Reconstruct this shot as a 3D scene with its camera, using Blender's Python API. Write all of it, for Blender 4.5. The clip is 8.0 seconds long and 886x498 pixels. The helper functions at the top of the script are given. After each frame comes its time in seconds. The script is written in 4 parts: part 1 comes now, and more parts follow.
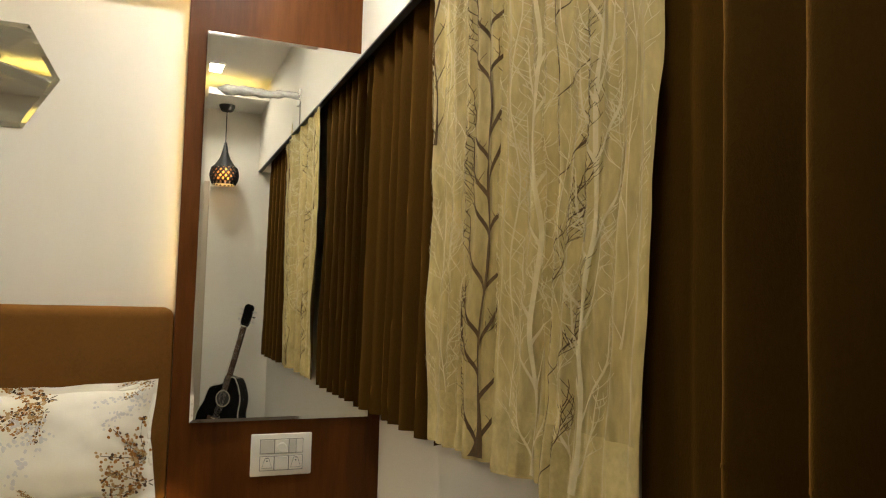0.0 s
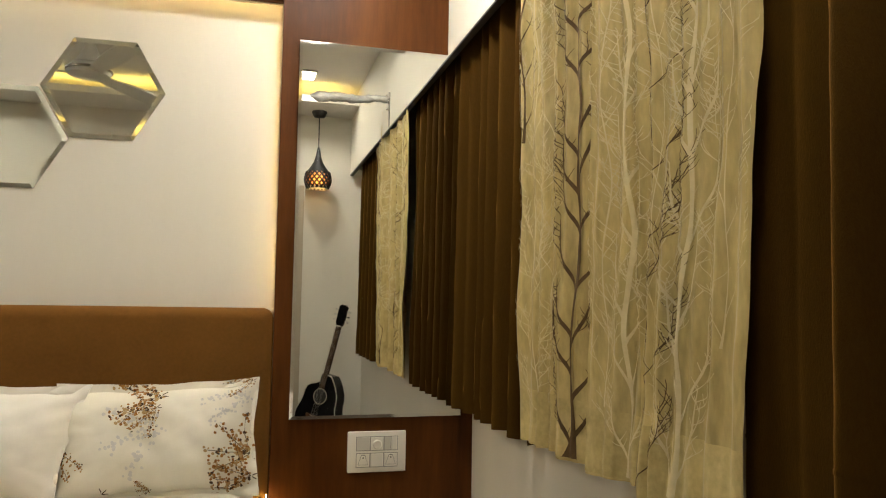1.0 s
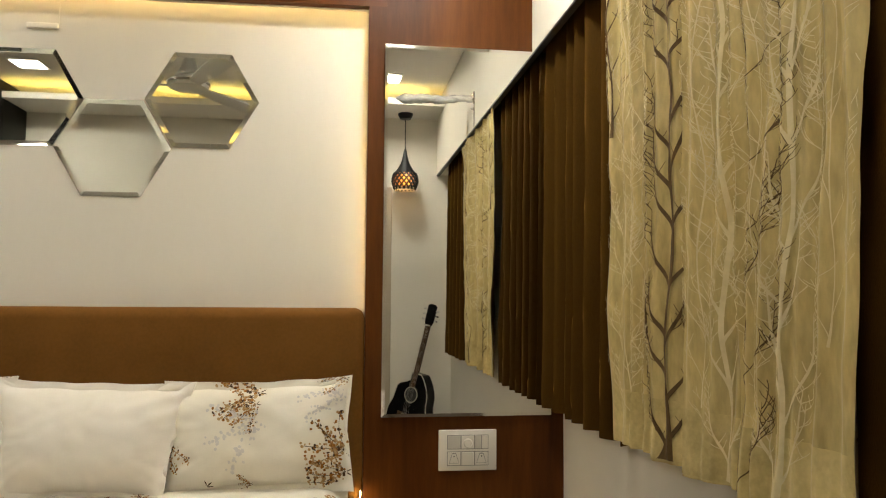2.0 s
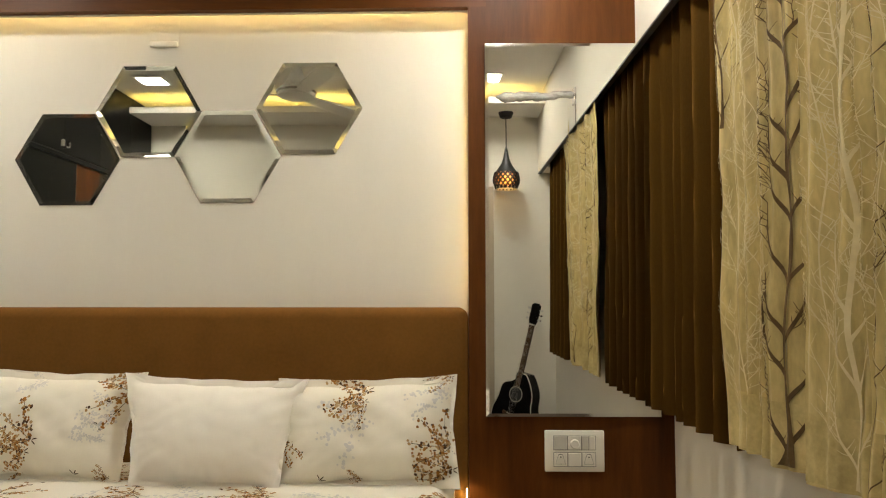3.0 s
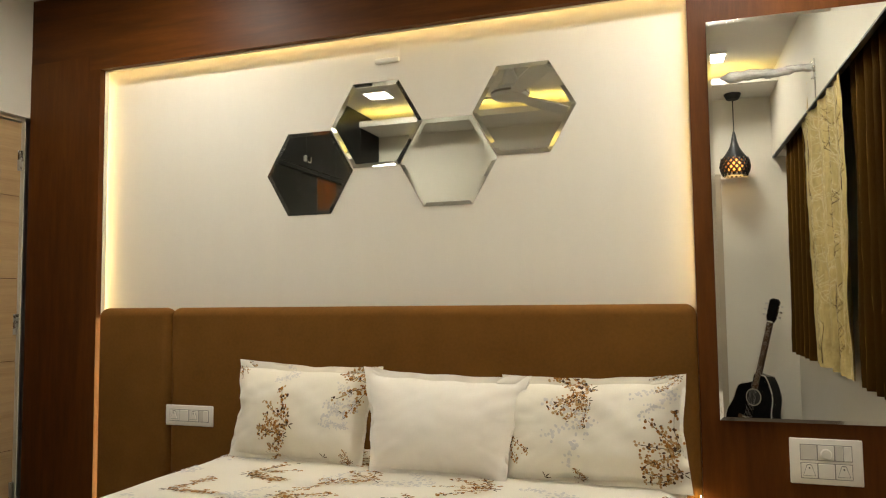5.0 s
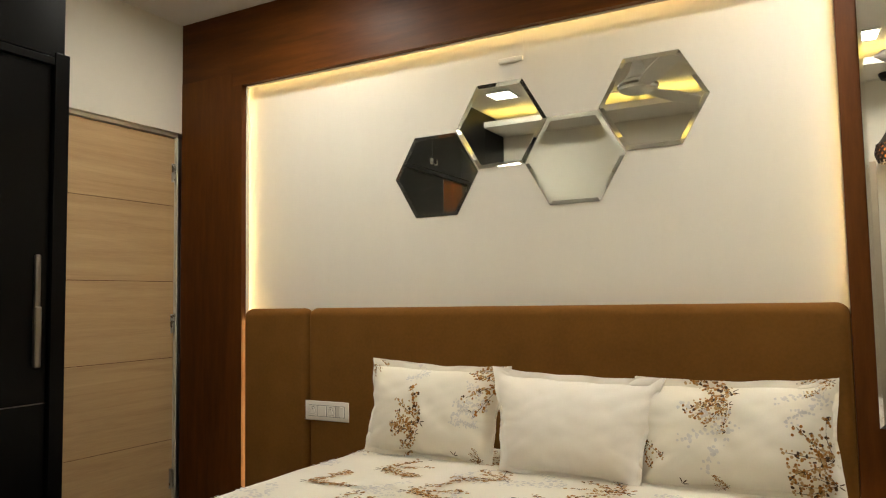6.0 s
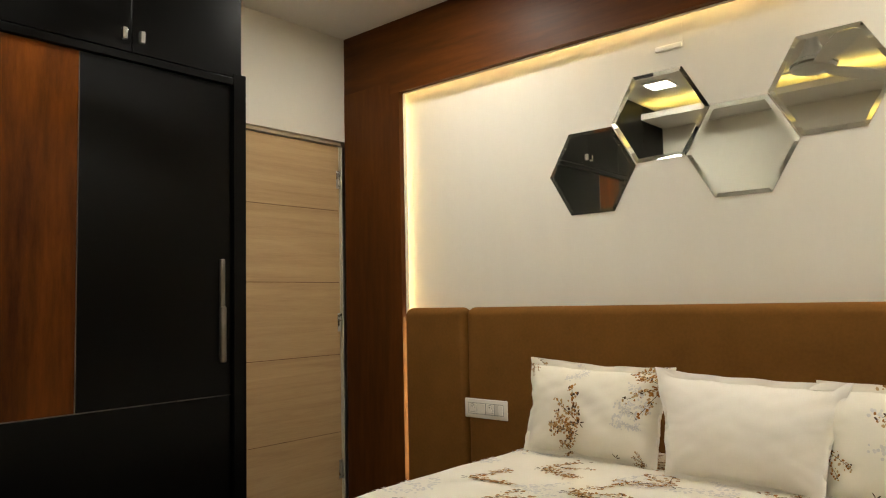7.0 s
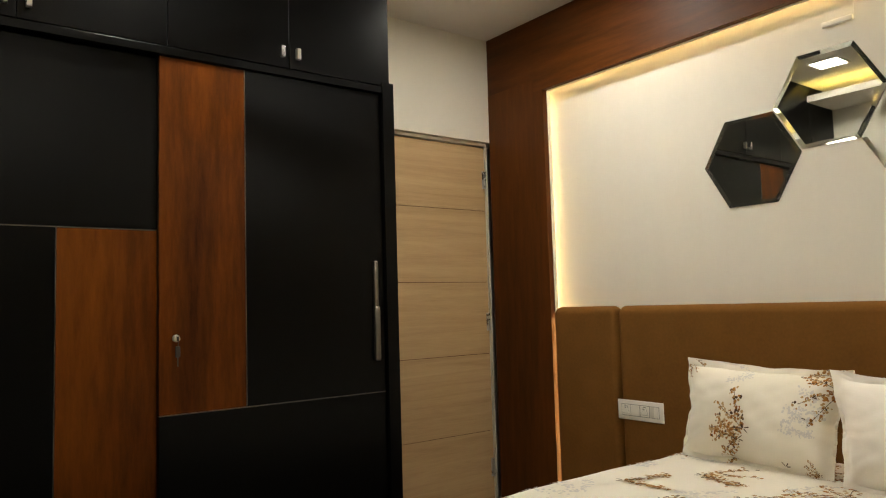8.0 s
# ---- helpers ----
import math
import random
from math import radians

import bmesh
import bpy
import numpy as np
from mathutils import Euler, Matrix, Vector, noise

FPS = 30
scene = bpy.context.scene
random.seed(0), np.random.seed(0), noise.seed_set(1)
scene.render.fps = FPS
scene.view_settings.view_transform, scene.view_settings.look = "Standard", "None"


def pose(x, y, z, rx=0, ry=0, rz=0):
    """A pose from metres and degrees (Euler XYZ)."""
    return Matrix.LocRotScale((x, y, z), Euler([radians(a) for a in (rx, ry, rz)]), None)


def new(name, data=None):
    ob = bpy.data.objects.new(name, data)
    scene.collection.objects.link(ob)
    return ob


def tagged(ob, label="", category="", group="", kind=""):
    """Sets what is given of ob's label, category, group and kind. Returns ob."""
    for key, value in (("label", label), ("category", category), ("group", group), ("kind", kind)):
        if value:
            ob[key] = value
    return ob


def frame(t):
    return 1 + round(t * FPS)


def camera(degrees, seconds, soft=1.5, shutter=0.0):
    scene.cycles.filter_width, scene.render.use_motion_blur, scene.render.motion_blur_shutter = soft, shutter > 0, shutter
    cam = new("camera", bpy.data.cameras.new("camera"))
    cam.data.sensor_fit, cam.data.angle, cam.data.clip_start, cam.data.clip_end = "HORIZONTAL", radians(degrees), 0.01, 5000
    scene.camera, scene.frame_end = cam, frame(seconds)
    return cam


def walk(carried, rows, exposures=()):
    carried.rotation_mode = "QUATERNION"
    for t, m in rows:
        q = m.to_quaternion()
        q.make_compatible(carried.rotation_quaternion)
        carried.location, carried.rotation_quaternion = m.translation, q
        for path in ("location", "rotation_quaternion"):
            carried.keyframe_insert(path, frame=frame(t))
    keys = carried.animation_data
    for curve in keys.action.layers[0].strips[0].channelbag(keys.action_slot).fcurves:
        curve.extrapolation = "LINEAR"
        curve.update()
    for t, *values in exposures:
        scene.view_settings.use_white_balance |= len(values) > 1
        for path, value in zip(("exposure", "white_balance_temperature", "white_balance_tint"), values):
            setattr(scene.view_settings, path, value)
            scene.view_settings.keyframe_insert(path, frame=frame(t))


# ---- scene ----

# ---------------------------------------------------------------- camera
cam = camera(63.0, 8.0, soft=1.1)
EYE = (0.0, 0.0, 1.14)
PATH = [  # seconds, yaw, pitch, roll: a turn on the spot, in the doorway
    (0.0, -20.63, 4.36, -1.31), (0.5, -17.46, 4.28, -1.11), (1.0, -13.47, 4.17, -0.87), (1.5, -10.23, 4.09, -0.61),
    (3.0, 1.64, 3.93, 0.0), (3.5, 5.30, 3.88, 0.12), (4.0, 9.69, 3.85, 0.29), (4.5, 14.15, 3.83, 0.46),
    (6.0, 28.93, 3.96, 0.97), (6.5, 34.39, 4.05, 1.01), (7.0, 41.26, 4.12, 1.24), (7.5, 46.76, 4.21, 1.44), (8.0, 52.93, 4.35, 1.65),
]
walk(cam, [(t, pose(*EYE, 90 + p, r, w)) for t, w, p, r in PATH], exposures=[(0.0, 0.0), (8.0, 0.0)])

# ---------------------------------------------------------------- sizes of the room
PAN = 2.67        # front of the wooden panelling on the bed wall
WALL = 2.76       # white wall inside the panelling
LEFT = -3.054     # wall over the door
FAR = -0.10       # wall with the doorway the camera stands in
CEIL = 2.635      # main ceiling
SOFFIT = 2.51     # lowered ceiling over the entrance
LIP = 0.30        # its edge
IN_L, IN_R, IN_T = -2.622, 0.018, 2.243   # opening of the panelling
SIDE = pose(0.645, PAN, 0, 0, 0, 1.66)    # the curtain wall: local x into the wall, local -y towards the entrance

# ---------------------------------------------------------------- world and light strengths
world = bpy.data.worlds.new("night")
scene.world = world
world.use_nodes = True
world.node_tree.nodes["Background"].inputs["Color"].default_value = (0.02, 0.022, 0.03, 1)
world.node_tree.nodes["Background"].inputs["Strength"].default_value = 0.1
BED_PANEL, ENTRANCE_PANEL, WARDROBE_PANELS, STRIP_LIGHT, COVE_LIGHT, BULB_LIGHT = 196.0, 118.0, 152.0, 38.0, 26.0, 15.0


# ---------------------------------------------------------------- materials
def material(name, base, rough=0.5, metal=0.0, alt=None, scale=6.0, stretch=(1, 1, 1), fine=60.0, fine_amount=0.15,
             bump=0.0, bump_scale=200.0, spec=0.5, sheen=0.0, coat=0.0, rough_var=0.08, per_object=0.0):
    """Principled surface with two scales of variation between base and alt, and fine relief."""
    m = bpy.data.materials.new(name)
    m.use_nodes = True
    nt = m.node_tree
    n, l = nt.nodes, nt.links
    b = n["Principled BSDF"]
    tc = n.new("ShaderNodeTexCoord")
    mp = n.new("ShaderNodeMapping")
    mp.inputs["Scale"].default_value = stretch
    l.new(tc.outputs["Object"], mp.inputs["Vector"])
    big = n.new("ShaderNodeTexNoise")
    big.inputs["Scale"].default_value = scale
    big.inputs["Detail"].default_value = 5
    big.inputs["Roughness"].default_value = 0.6
    small = n.new("ShaderNodeTexNoise")
    small.inputs["Scale"].default_value = fine
    small.inputs["Detail"].default_value = 4
    l.new(mp.outputs["Vector"], big.inputs["Vector"])
    l.new(mp.outputs["Vector"], small.inputs["Vector"])
    mixf = n.new("ShaderNodeMix")
    mixf.data_type = "FLOAT"
    mixf.inputs[0].default_value = fine_amount
    l.new(big.outputs["Fac"], mixf.inputs[2])
    l.new(small.outputs["Fac"], mixf.inputs[3])
    ramp = n.new("ShaderNodeValToRGB")
    ramp.color_ramp.elements[0].position, ramp.color_ramp.elements[1].position = 0.33, 0.67
    alt = alt or tuple(c * 0.88 for c in base)
    ramp.color_ramp.elements[0].color, ramp.color_ramp.elements[1].color = (*alt, 1), (*base, 1)
    l.new(mixf.outputs[0], ramp.inputs["Fac"])
    l.new(ramp.outputs["Color"], b.inputs["Base Color"])
    rr = n.new("ShaderNodeMapRange")
    rr.inputs["To Min"].default_value, rr.inputs["To Max"].default_value = rough - rough_var, rough + rough_var
    l.new(big.outputs["Fac"], rr.inputs["Value"])
    l.new(rr.outputs["Result"], b.inputs["Roughness"])
    b.inputs["Metallic"].default_value = metal
    b.inputs["Specular IOR Level"].default_value = spec
    b.inputs["Sheen Weight"].default_value = sheen
    b.inputs["Sheen Roughness"].default_value = 0.5
    b.inputs["Coat Weight"].default_value = coat
    b.inputs["Coat Roughness"].default_value = 0.2
    if bump:
        bn = n.new("ShaderNodeTexNoise")
        bn.inputs["Scale"].default_value = bump_scale
        bn.inputs["Detail"].default_value = 3
        l.new(mp.outputs["Vector"], bn.inputs["Vector"])
        bp = n.new("ShaderNodeBump")
        bp.inputs["Strength"].default_value = bump
        bp.inputs["Distance"].default_value = 0.004
        l.new(bn.outputs["Fac"], bp.inputs["Height"])
        l.new(bp.outputs["Normal"], b.inputs["Normal"])
    return m


def wood(name, dark, mid, light, rough, stretch, scale=2.2, coat=0.0, spec=0.22):
    """Laminate with long grain: broad bands, and fine streaks along them."""
    m = bpy.data.materials.new(name)
    m.use_nodes = True
    nt = m.node_tree
    n, l = nt.nodes, nt.links
    b = n["Principled BSDF"]
    tc = n.new("ShaderNodeTexCoord")
    mp = n.new("ShaderNodeMapping")
    mp.inputs["Scale"].default_value = stretch
    l.new(tc.outputs["Object"], mp.inputs["Vector"])
    band = n.new("ShaderNodeTexNoise")
    band.inputs["Scale"].default_value = scale
    band.inputs["Detail"].default_value = 6
    band.inputs["Roughness"].default_value = 0.55
    band.inputs["Distortion"].default_value = 0.9
    l.new(mp.outputs["Vector"], band.inputs["Vector"])
    streak = n.new("ShaderNodeTexNoise")
    streak.inputs["Scale"].default_value = scale * 9
    streak.inputs["Detail"].default_value = 8
    streak.inputs["Roughness"].default_value = 0.7
    l.new(mp.outputs["Vector"], streak.inputs["Vector"])
    mx = n.new("ShaderNodeMix")
    mx.data_type = "FLOAT"
    mx.inputs[0].default_value = 0.38
    l.new(band.outputs["Fac"], mx.inputs[2])
    l.new(streak.outputs["Fac"], mx.inputs[3])
    ramp = n.new("ShaderNodeValToRGB")
    e = ramp.color_ramp.elements
    e[0].position, e[0].color = 0.34, (*dark, 1)
    e[1].position, e[1].color = 0.66, (*light, 1)
    k = e.new(0.5)
    k.color = (*mid, 1)
    l.new(mx.outputs[0], ramp.inputs["Fac"])
    l.new(ramp.outputs["Color"], b.inputs["Base Color"])
    rr = n.new("ShaderNodeMapRange")
    rr.inputs["To Min"].default_value, rr.inputs["To Max"].default_value = rough - 0.06, rough + 0.08
    l.new(streak.outputs["Fac"], rr.inputs["Value"])
    l.new(rr.outputs["Result"], b.inputs["Roughness"])
    b.inputs["Specular IOR Level"].default_value = spec
    b.inputs["Coat Weight"].default_value = coat
    b.inputs["Coat Roughness"].default_value = 0.25
    bp = n.new("ShaderNodeBump")
    bp.inputs["Strength"].default_value = 0.08
    bp.inputs["Distance"].default_value = 0.001
    l.new(streak.outputs["Fac"], bp.inputs["Height"])
    l.new(bp.outputs["Normal"], b.inputs["Normal"])
    return m


def glow(name, colour, strength):
    m = bpy.data.materials.new(name)
    m.use_nodes = True
    b = m.node_tree.nodes["Principled BSDF"]
    b.inputs["Base Color"].default_value = (0.8, 0.8, 0.8, 1)
    b.inputs["Emission Color"].default_value = (*colour, 1)
    b.inputs["Emission Strength"].default_value = strength
    return m


WHITE = material("wall_paint", (0.74, 0.70, 0.605), 0.75, alt=(0.71, 0.67, 0.575), scale=2.0, bump=0.12, bump_scale=140)
NICHE = material("textured_wallpaper", (0.75, 0.71, 0.63), 0.7, alt=(0.725, 0.685, 0.607), scale=3.0, stretch=(5, 1, 0.8), fine=90, fine_amount=0.35, bump=0.15, bump_scale=260)
CEILING = material("ceiling_paint", (0.74, 0.71, 0.66), 0.85, alt=(0.71, 0.68, 0.63), scale=1.5, bump=0.05)
CHERRY = wood("cherry_laminate", (0.044, 0.0122, 0.0018), (0.086, 0.0250, 0.0036), (0.130, 0.042, 0.0065), 0.45, (1.6, 1.6, 0.16), 2.4, spec=0.16)
CHERRY_H = wood("cherry_laminate_crosswise", (0.044, 0.0122, 0.0018), (0.086, 0.0250, 0.0036), (0.130, 0.042, 0.0065), 0.45, (0.16, 1.6, 1.6), 2.4, spec=0.16)
AMBER_WOOD = wood("walnut_laminate", (0.030, 0.0070, 0.0008), (0.090, 0.0232, 0.0019), (0.155, 0.043, 0.0038), 0.42, (1.5, 1.5, 0.22), 2.4, spec=0.10)
DOOR_WOOD = wood("oak_laminate", (0.42, 0.275, 0.135), (0.50, 0.34, 0.175), (0.56, 0.39, 0.208), 0.5, (1.0, 0.25, 5.0), 4.0)
BLACK = material("black_laminate", (0.0012, 0.0011, 0.0011), 0.31, alt=(0.0007, 0.0007, 0.0007), scale=3, fine=300, fine_amount=0.4, bump=0.06, bump_scale=500, spec=0.13, rough_var=0.05)
SUEDE = material("tan_suede", (0.186, 0.084, 0.0200), 0.85, alt=(0.140, 0.062, 0.0143), scale=5, fine=80, fine_amount=0.3, bump=0.25, bump_scale=420, spec=0.06, sheen=0.12)
SUEDE.node_tree.nodes["Principled BSDF"].inputs["Sheen Tint"].default_value = (0.9, 0.42, 0.12, 1)
COTTON = material("ivory_cotton", (0.80, 0.755, 0.655), 0.85, alt=(0.76, 0.715, 0.62), scale=4, fine=180, fine_amount=0.3, bump=0.2, bump_scale=600, spec=0.2, sheen=0.15)
COTTON_W = material("white_cotton", (0.84, 0.795, 0.725), 0.85, alt=(0.80, 0.76, 0.69), scale=4, fine=180, fine_amount=0.3, bump=0.2, bump_scale=600, spec=0.2, sheen=0.15)
PRINT_GOLD = material("golden_print", (0.44, 0.205, 0.045), 0.85, alt=(0.22, 0.085, 0.017), scale=60, spec=0.1)
PRINT_TAN = material("pale_gold_print", (0.52, 0.37, 0.20), 0.85, alt=(0.38, 0.235, 0.10), scale=60, spec=0.1)
PRINT_DARK = material("dark_stem_print", (0.085, 0.05, 0.03), 0.85, scale=60, spec=0.1)
PRINT_GREY = material("grey_lilac_print", (0.57, 0.55, 0.545), 0.85, alt=(0.67, 0.64, 0.605), scale=60, spec=0.1)
BROWN = material("brown_curtain_cloth", (0.046, 0.0217, 0.0035), 0.75, alt=(0.031, 0.0143, 0.0022), scale=8, stretch=(1, 1, 0.3), fine=240, fine_amount=0.4, bump=0.25, bump_scale=700, spec=0.03)
HEM = material("doubled_sheer_cloth", (0.70, 0.57, 0.260), 0.40, alt=(0.40, 0.312, 0.120), scale=11, stretch=(1, 1, 0.8), fine=90, fine_amount=0.3, bump=0.5, bump_scale=40)
b = BROWN.node_tree.nodes["Principled BSDF"].inputs
b["Sheen Weight"].default_value, b["Sheen Roughness"].default_value, b["Sheen Tint"].default_value = 0.50, 0.5, (0.66, 0.33, 0.055, 1)
# Darker upright streaks (alt) put fold shade and shimmer into the sheer's colour
SHEER = material("olive_gold_sheer_cloth", (0.68, 0.54, 0.225), 0.36, alt=(0.36, 0.275, 0.095), scale=8, stretch=(1, 1, 0.30), fine=70, fine_amount=0.45, bump=0.9, bump_scale=34, spec=0.8)
THREAD_L = material("cream_embroidery", (0.78, 0.68, 0.42), 0.45, alt=(0.66, 0.57, 0.33), scale=30, spec=0.5)
THREAD_D = material("brown_embroidery", (0.135, 0.082, 0.030), 0.6, alt=(0.075, 0.043, 0.015), scale=30, spec=0.3)
MIRROR = material("silvered_mirror", (0.86, 0.87, 0.84), 0.012, 1.0, alt=(0.85, 0.86, 0.83), rough_var=0.004)
GLASS = material("clear_glass", (0.975, 0.985, 0.97), 0.003, alt=(0.97, 0.98, 0.965), rough_var=0.002)
GLASS.node_tree.nodes["Principled BSDF"].inputs["Transmission Weight"].default_value = 1.0
GLASS.node_tree.nodes["Principled BSDF"].inputs["IOR"].default_value = 1.5
BEVEL = material("bevelled_mirror_edge", (0.82, 0.83, 0.80), 0.06, 1.0, alt=(0.80, 0.81, 0.78), rough_var=0.02)
CHROME = material("brushed_steel", (0.62, 0.60, 0.57), 0.28, 1.0, scale=20)
STEEL_D = material("dull_steel", (0.22, 0.195, 0.165), 0.38, 1.0, scale=20)
PLASTIC = material("ivory_plastic", (0.84, 0.80, 0.72), 0.3, alt=(0.82, 0.78, 0.70), scale=10)
PLASTIC_D = material("shaded_plastic", (0.70, 0.66, 0.58), 0.35, scale=10)
GREY = material("grey_plastic", (0.33, 0.31, 0.275), 0.5, scale=10)
DARK_EDGE = material("dark_edge_strip", (0.022, 0.022, 0.022), 0.4, scale=10)
FLOOR = material("floor_tile_glaze", (0.085, 0.060, 0.040), 0.3, alt=(0.065, 0.045, 0.030), scale=5)
JAMB = material("beige_door_frame", (0.46, 0.39, 0.29), 0.5, alt=(0.42, 0.355, 0.26), scale=8)
LACQUER = material("black_lacquer", (0.006, 0.006, 0.006), 0.16, alt=(0.004, 0.004, 0.004), scale=8, coat=0.1, rough_var=0.03, spec=0.2)
ROSEWOOD = wood("rosewood", (0.05, 0.024, 0.012), (0.085, 0.045, 0.022), (0.12, 0.065, 0.032), 0.45, (3, 3, 0.4), 4)
CREAM = material("cream_binding", (0.62, 0.58, 0.48), 0.4, scale=20)
LAMP_BLACK = material("matt_black_metal", (0.014, 0.013, 0.012), 0.45, scale=20)
COPPER = material("amber_glass", (0.42, 0.105, 0.016), 0.5, scale=20)
COPPER.node_tree.nodes["Principled BSDF"].inputs["Transmission Weight"].default_value = 0.6
WRAP = material("plastic_wrap", (0.80, 0.79, 0.76), 0.14, 0.2, alt=(0.42, 0.415, 0.40), scale=28, stretch=(0.6, 1, 2), fine=60, bump=0.9, bump_scale=45)
FAN_WHITE = material("fan_enamel", (0.60, 0.58, 0.53), 0.3, scale=10)
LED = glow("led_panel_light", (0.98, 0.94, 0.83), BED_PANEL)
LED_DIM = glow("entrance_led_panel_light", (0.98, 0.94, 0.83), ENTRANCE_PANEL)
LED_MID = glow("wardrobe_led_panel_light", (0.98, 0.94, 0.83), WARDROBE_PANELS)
STRIP = glow("warm_led_strip", (1.0, 0.73, 0.28), STRIP_LIGHT)
COVE = glow("yellow_cove_strip", (1.0, 0.72, 0.17), COVE_LIGHT)
BULB = glow("amber_bulb", (1.0, 0.62, 0.22), BULB_LIGHT)


# ---------------------------------------------------------------- building helpers
def thing(name, m, label, category, group=""):
    ob = new(name)
    ob.empty_display_size = 0.1
    ob.matrix_basis = m
    return tagged(ob, label, category, group)


def part(name, bm, mat, parent=None, label="", smooth=False):
    me = bpy.data.meshes.new(name)
    bmesh.ops.recalc_face_normals(bm, faces=bm.faces)
    bm.to_mesh(me)
    bm.free()
    me.materials.append(mat)
    if smooth:
        me.shade_smooth()
        me.set_sharp_from_angle(angle=radians(40))
    ob = new(name, me)
    ob.parent = parent
    return tagged(ob, label)


def structure(name, bm, mat, label, m=None):
    ob = part(name, bm, mat)
    if m is not None:
        ob.matrix_basis = m
    return tagged(ob, label, kind="structure")


def box(x0, x1, y0, y1, z0, z1, bevel=0.0, bm=None, seg=2):
    """A box between the given bounds, with rounded edges."""
    one = bmesh.new()
    bmesh.ops.create_cube(one, size=1)
    for v in one.verts:
        v.co = Vector(((x0 + x1) / 2 + v.co.x * (x1 - x0), (y0 + y1) / 2 + v.co.y * (y1 - y0), (z0 + z1) / 2 + v.co.z * (z1 - z0)))
    if bevel:
        bmesh.ops.bevel(one, geom=one.edges[:], offset=bevel, segments=seg, profile=0.5, affect="EDGES")
    return one if bm is None else merge(bm, one)


def merge(bm, other):
    me = bpy.data.meshes.new("tmp")
    other.to_mesh(me)
    other.free()
    bm.from_mesh(me)
    bpy.data.meshes.remove(me)
    return bm


def lathe(profile, steps=32, close=False):
    """A solid of revolution about z from (radius, height) pairs."""
    bm = bmesh.new()
    rings = []
    for r, z in profile:
        rings.append([bm.verts.new((r * math.cos(2 * math.pi * i / steps), r * math.sin(2 * math.pi * i / steps), z)) for i in range(steps)])
    for a, b in zip(rings, rings[1:]):
        for i in range(steps):
            bm.faces.new((a[i], a[(i + 1) % steps], b[(i + 1) % steps], b[i]))
    if close:
        bm.faces.new(rings[0])
        bm.faces.new(rings[-1][::-1])
    return bm


def tube(points, radius, sides=8, bm=None):
    """A round bar along points; radius may be a number or a list."""
    bm = bm or bmesh.new()
    pts = [Vector(p) for p in points]
    rad = radius if isinstance(radius, (list, tuple)) else [radius] * len(pts)
    rings = []
    for i, p in enumerate(pts):
        d = (pts[min(i + 1, len(pts) - 1)] - pts[max(i - 1, 0)]).normalized()
        a = d.orthogonal().normalized() if abs(d.z) < 0.9 else d.cross(Vector((0, 1, 0))).normalized()
        b = d.cross(a)
        rings.append([bm.verts.new(p + rad[i] * (math.cos(2 * math.pi * k / sides) * a + math.sin(2 * math.pi * k / sides) * b)) for k in range(sides)])
    for a, b in zip(rings, rings[1:]):
        for k in range(sides):
            bm.faces.new((a[k], a[(k + 1) % sides], b[(k + 1) % sides], b[k]))
    bm.faces.new(rings[0][::-1])
    bm.faces.new(rings[-1])
    return bm


def extrude_outline(outline, y0, y1, inset=0.0):
    """A plate from a closed (x, z) outline between y0 (front) and y1."""
    bm = bmesh.new()
    f = [bm.verts.new((x, y0, z)) for x, z in outline]
    b = [bm.verts.new((x, y1, z)) for x, z in outline]
    bm.faces.new(f)
    bm.faces.new(b[::-1])
    n = len(f)
    for i in range(n):
        bm.faces.new((f[i], b[i], b[(i + 1) % n], f[(i + 1) % n]))
    if inset:
        bmesh.ops.bevel(bm, geom=[e for e in bm.edges if abs(e.verts[0].co.y - e.verts[1].co.y) < 1e-6], offset=inset, segments=2, affect="EDGES")
    return bm


def ribbon(bm, surface, path, widths):
    """A flat stitched line along path, given in the surface's own two coordinates; wide ones follow the surface across."""
    last, cols = None, 5 if max(widths) > 0.005 else 2
    for i, (u, v) in enumerate(path):
        a, b = path[max(i - 1, 0)], path[min(i + 1, len(path) - 1)]
        d = Vector((b[0] - a[0], b[1] - a[1]))
        n = Vector((-d.y, d.x)).normalized() * widths[i] / 2 if d.length else Vector((widths[i] / 2, 0))
        line = [bm.verts.new(surface(u + n.x * e, v + n.y * e)) for e in (2 * k / (cols - 1) - 1 for k in range(cols))]
        if last:
            for k in range(cols - 1):
                bm.faces.new((last[k], last[k + 1], line[k + 1], line[k]))
        last = line


def blot(bm, surface, u, v, r, turn, long=1.0, sides=6):
    """A small printed petal."""
    c, s = math.cos(turn), math.sin(turn)
    ring = []
    for k in range(sides):
        a = 2 * math.pi * k / sides
        x, y = r * long * math.cos(a), r * math.sin(a)
        ring.append(bm.verts.new(surface(u + x * c - y * s, v + x * s + y * c)))
    bm.faces.new(ring)

# ---------------------------------------------------------------- the room's shell
# the floor is never in view; its dark colour holds down bounced light
structure("floor", box(LEFT - 0.2, 1.2, -1.5, WALL + 0.12, -0.1, 0.0), FLOOR, "dark brown tile floor, out of view")
structure("wall_north", box(LEFT - 0.2, 1.2, WALL, WALL + 0.12, 0.0, 2.75), NICHE, "ivory wallpapered wall behind the bed")

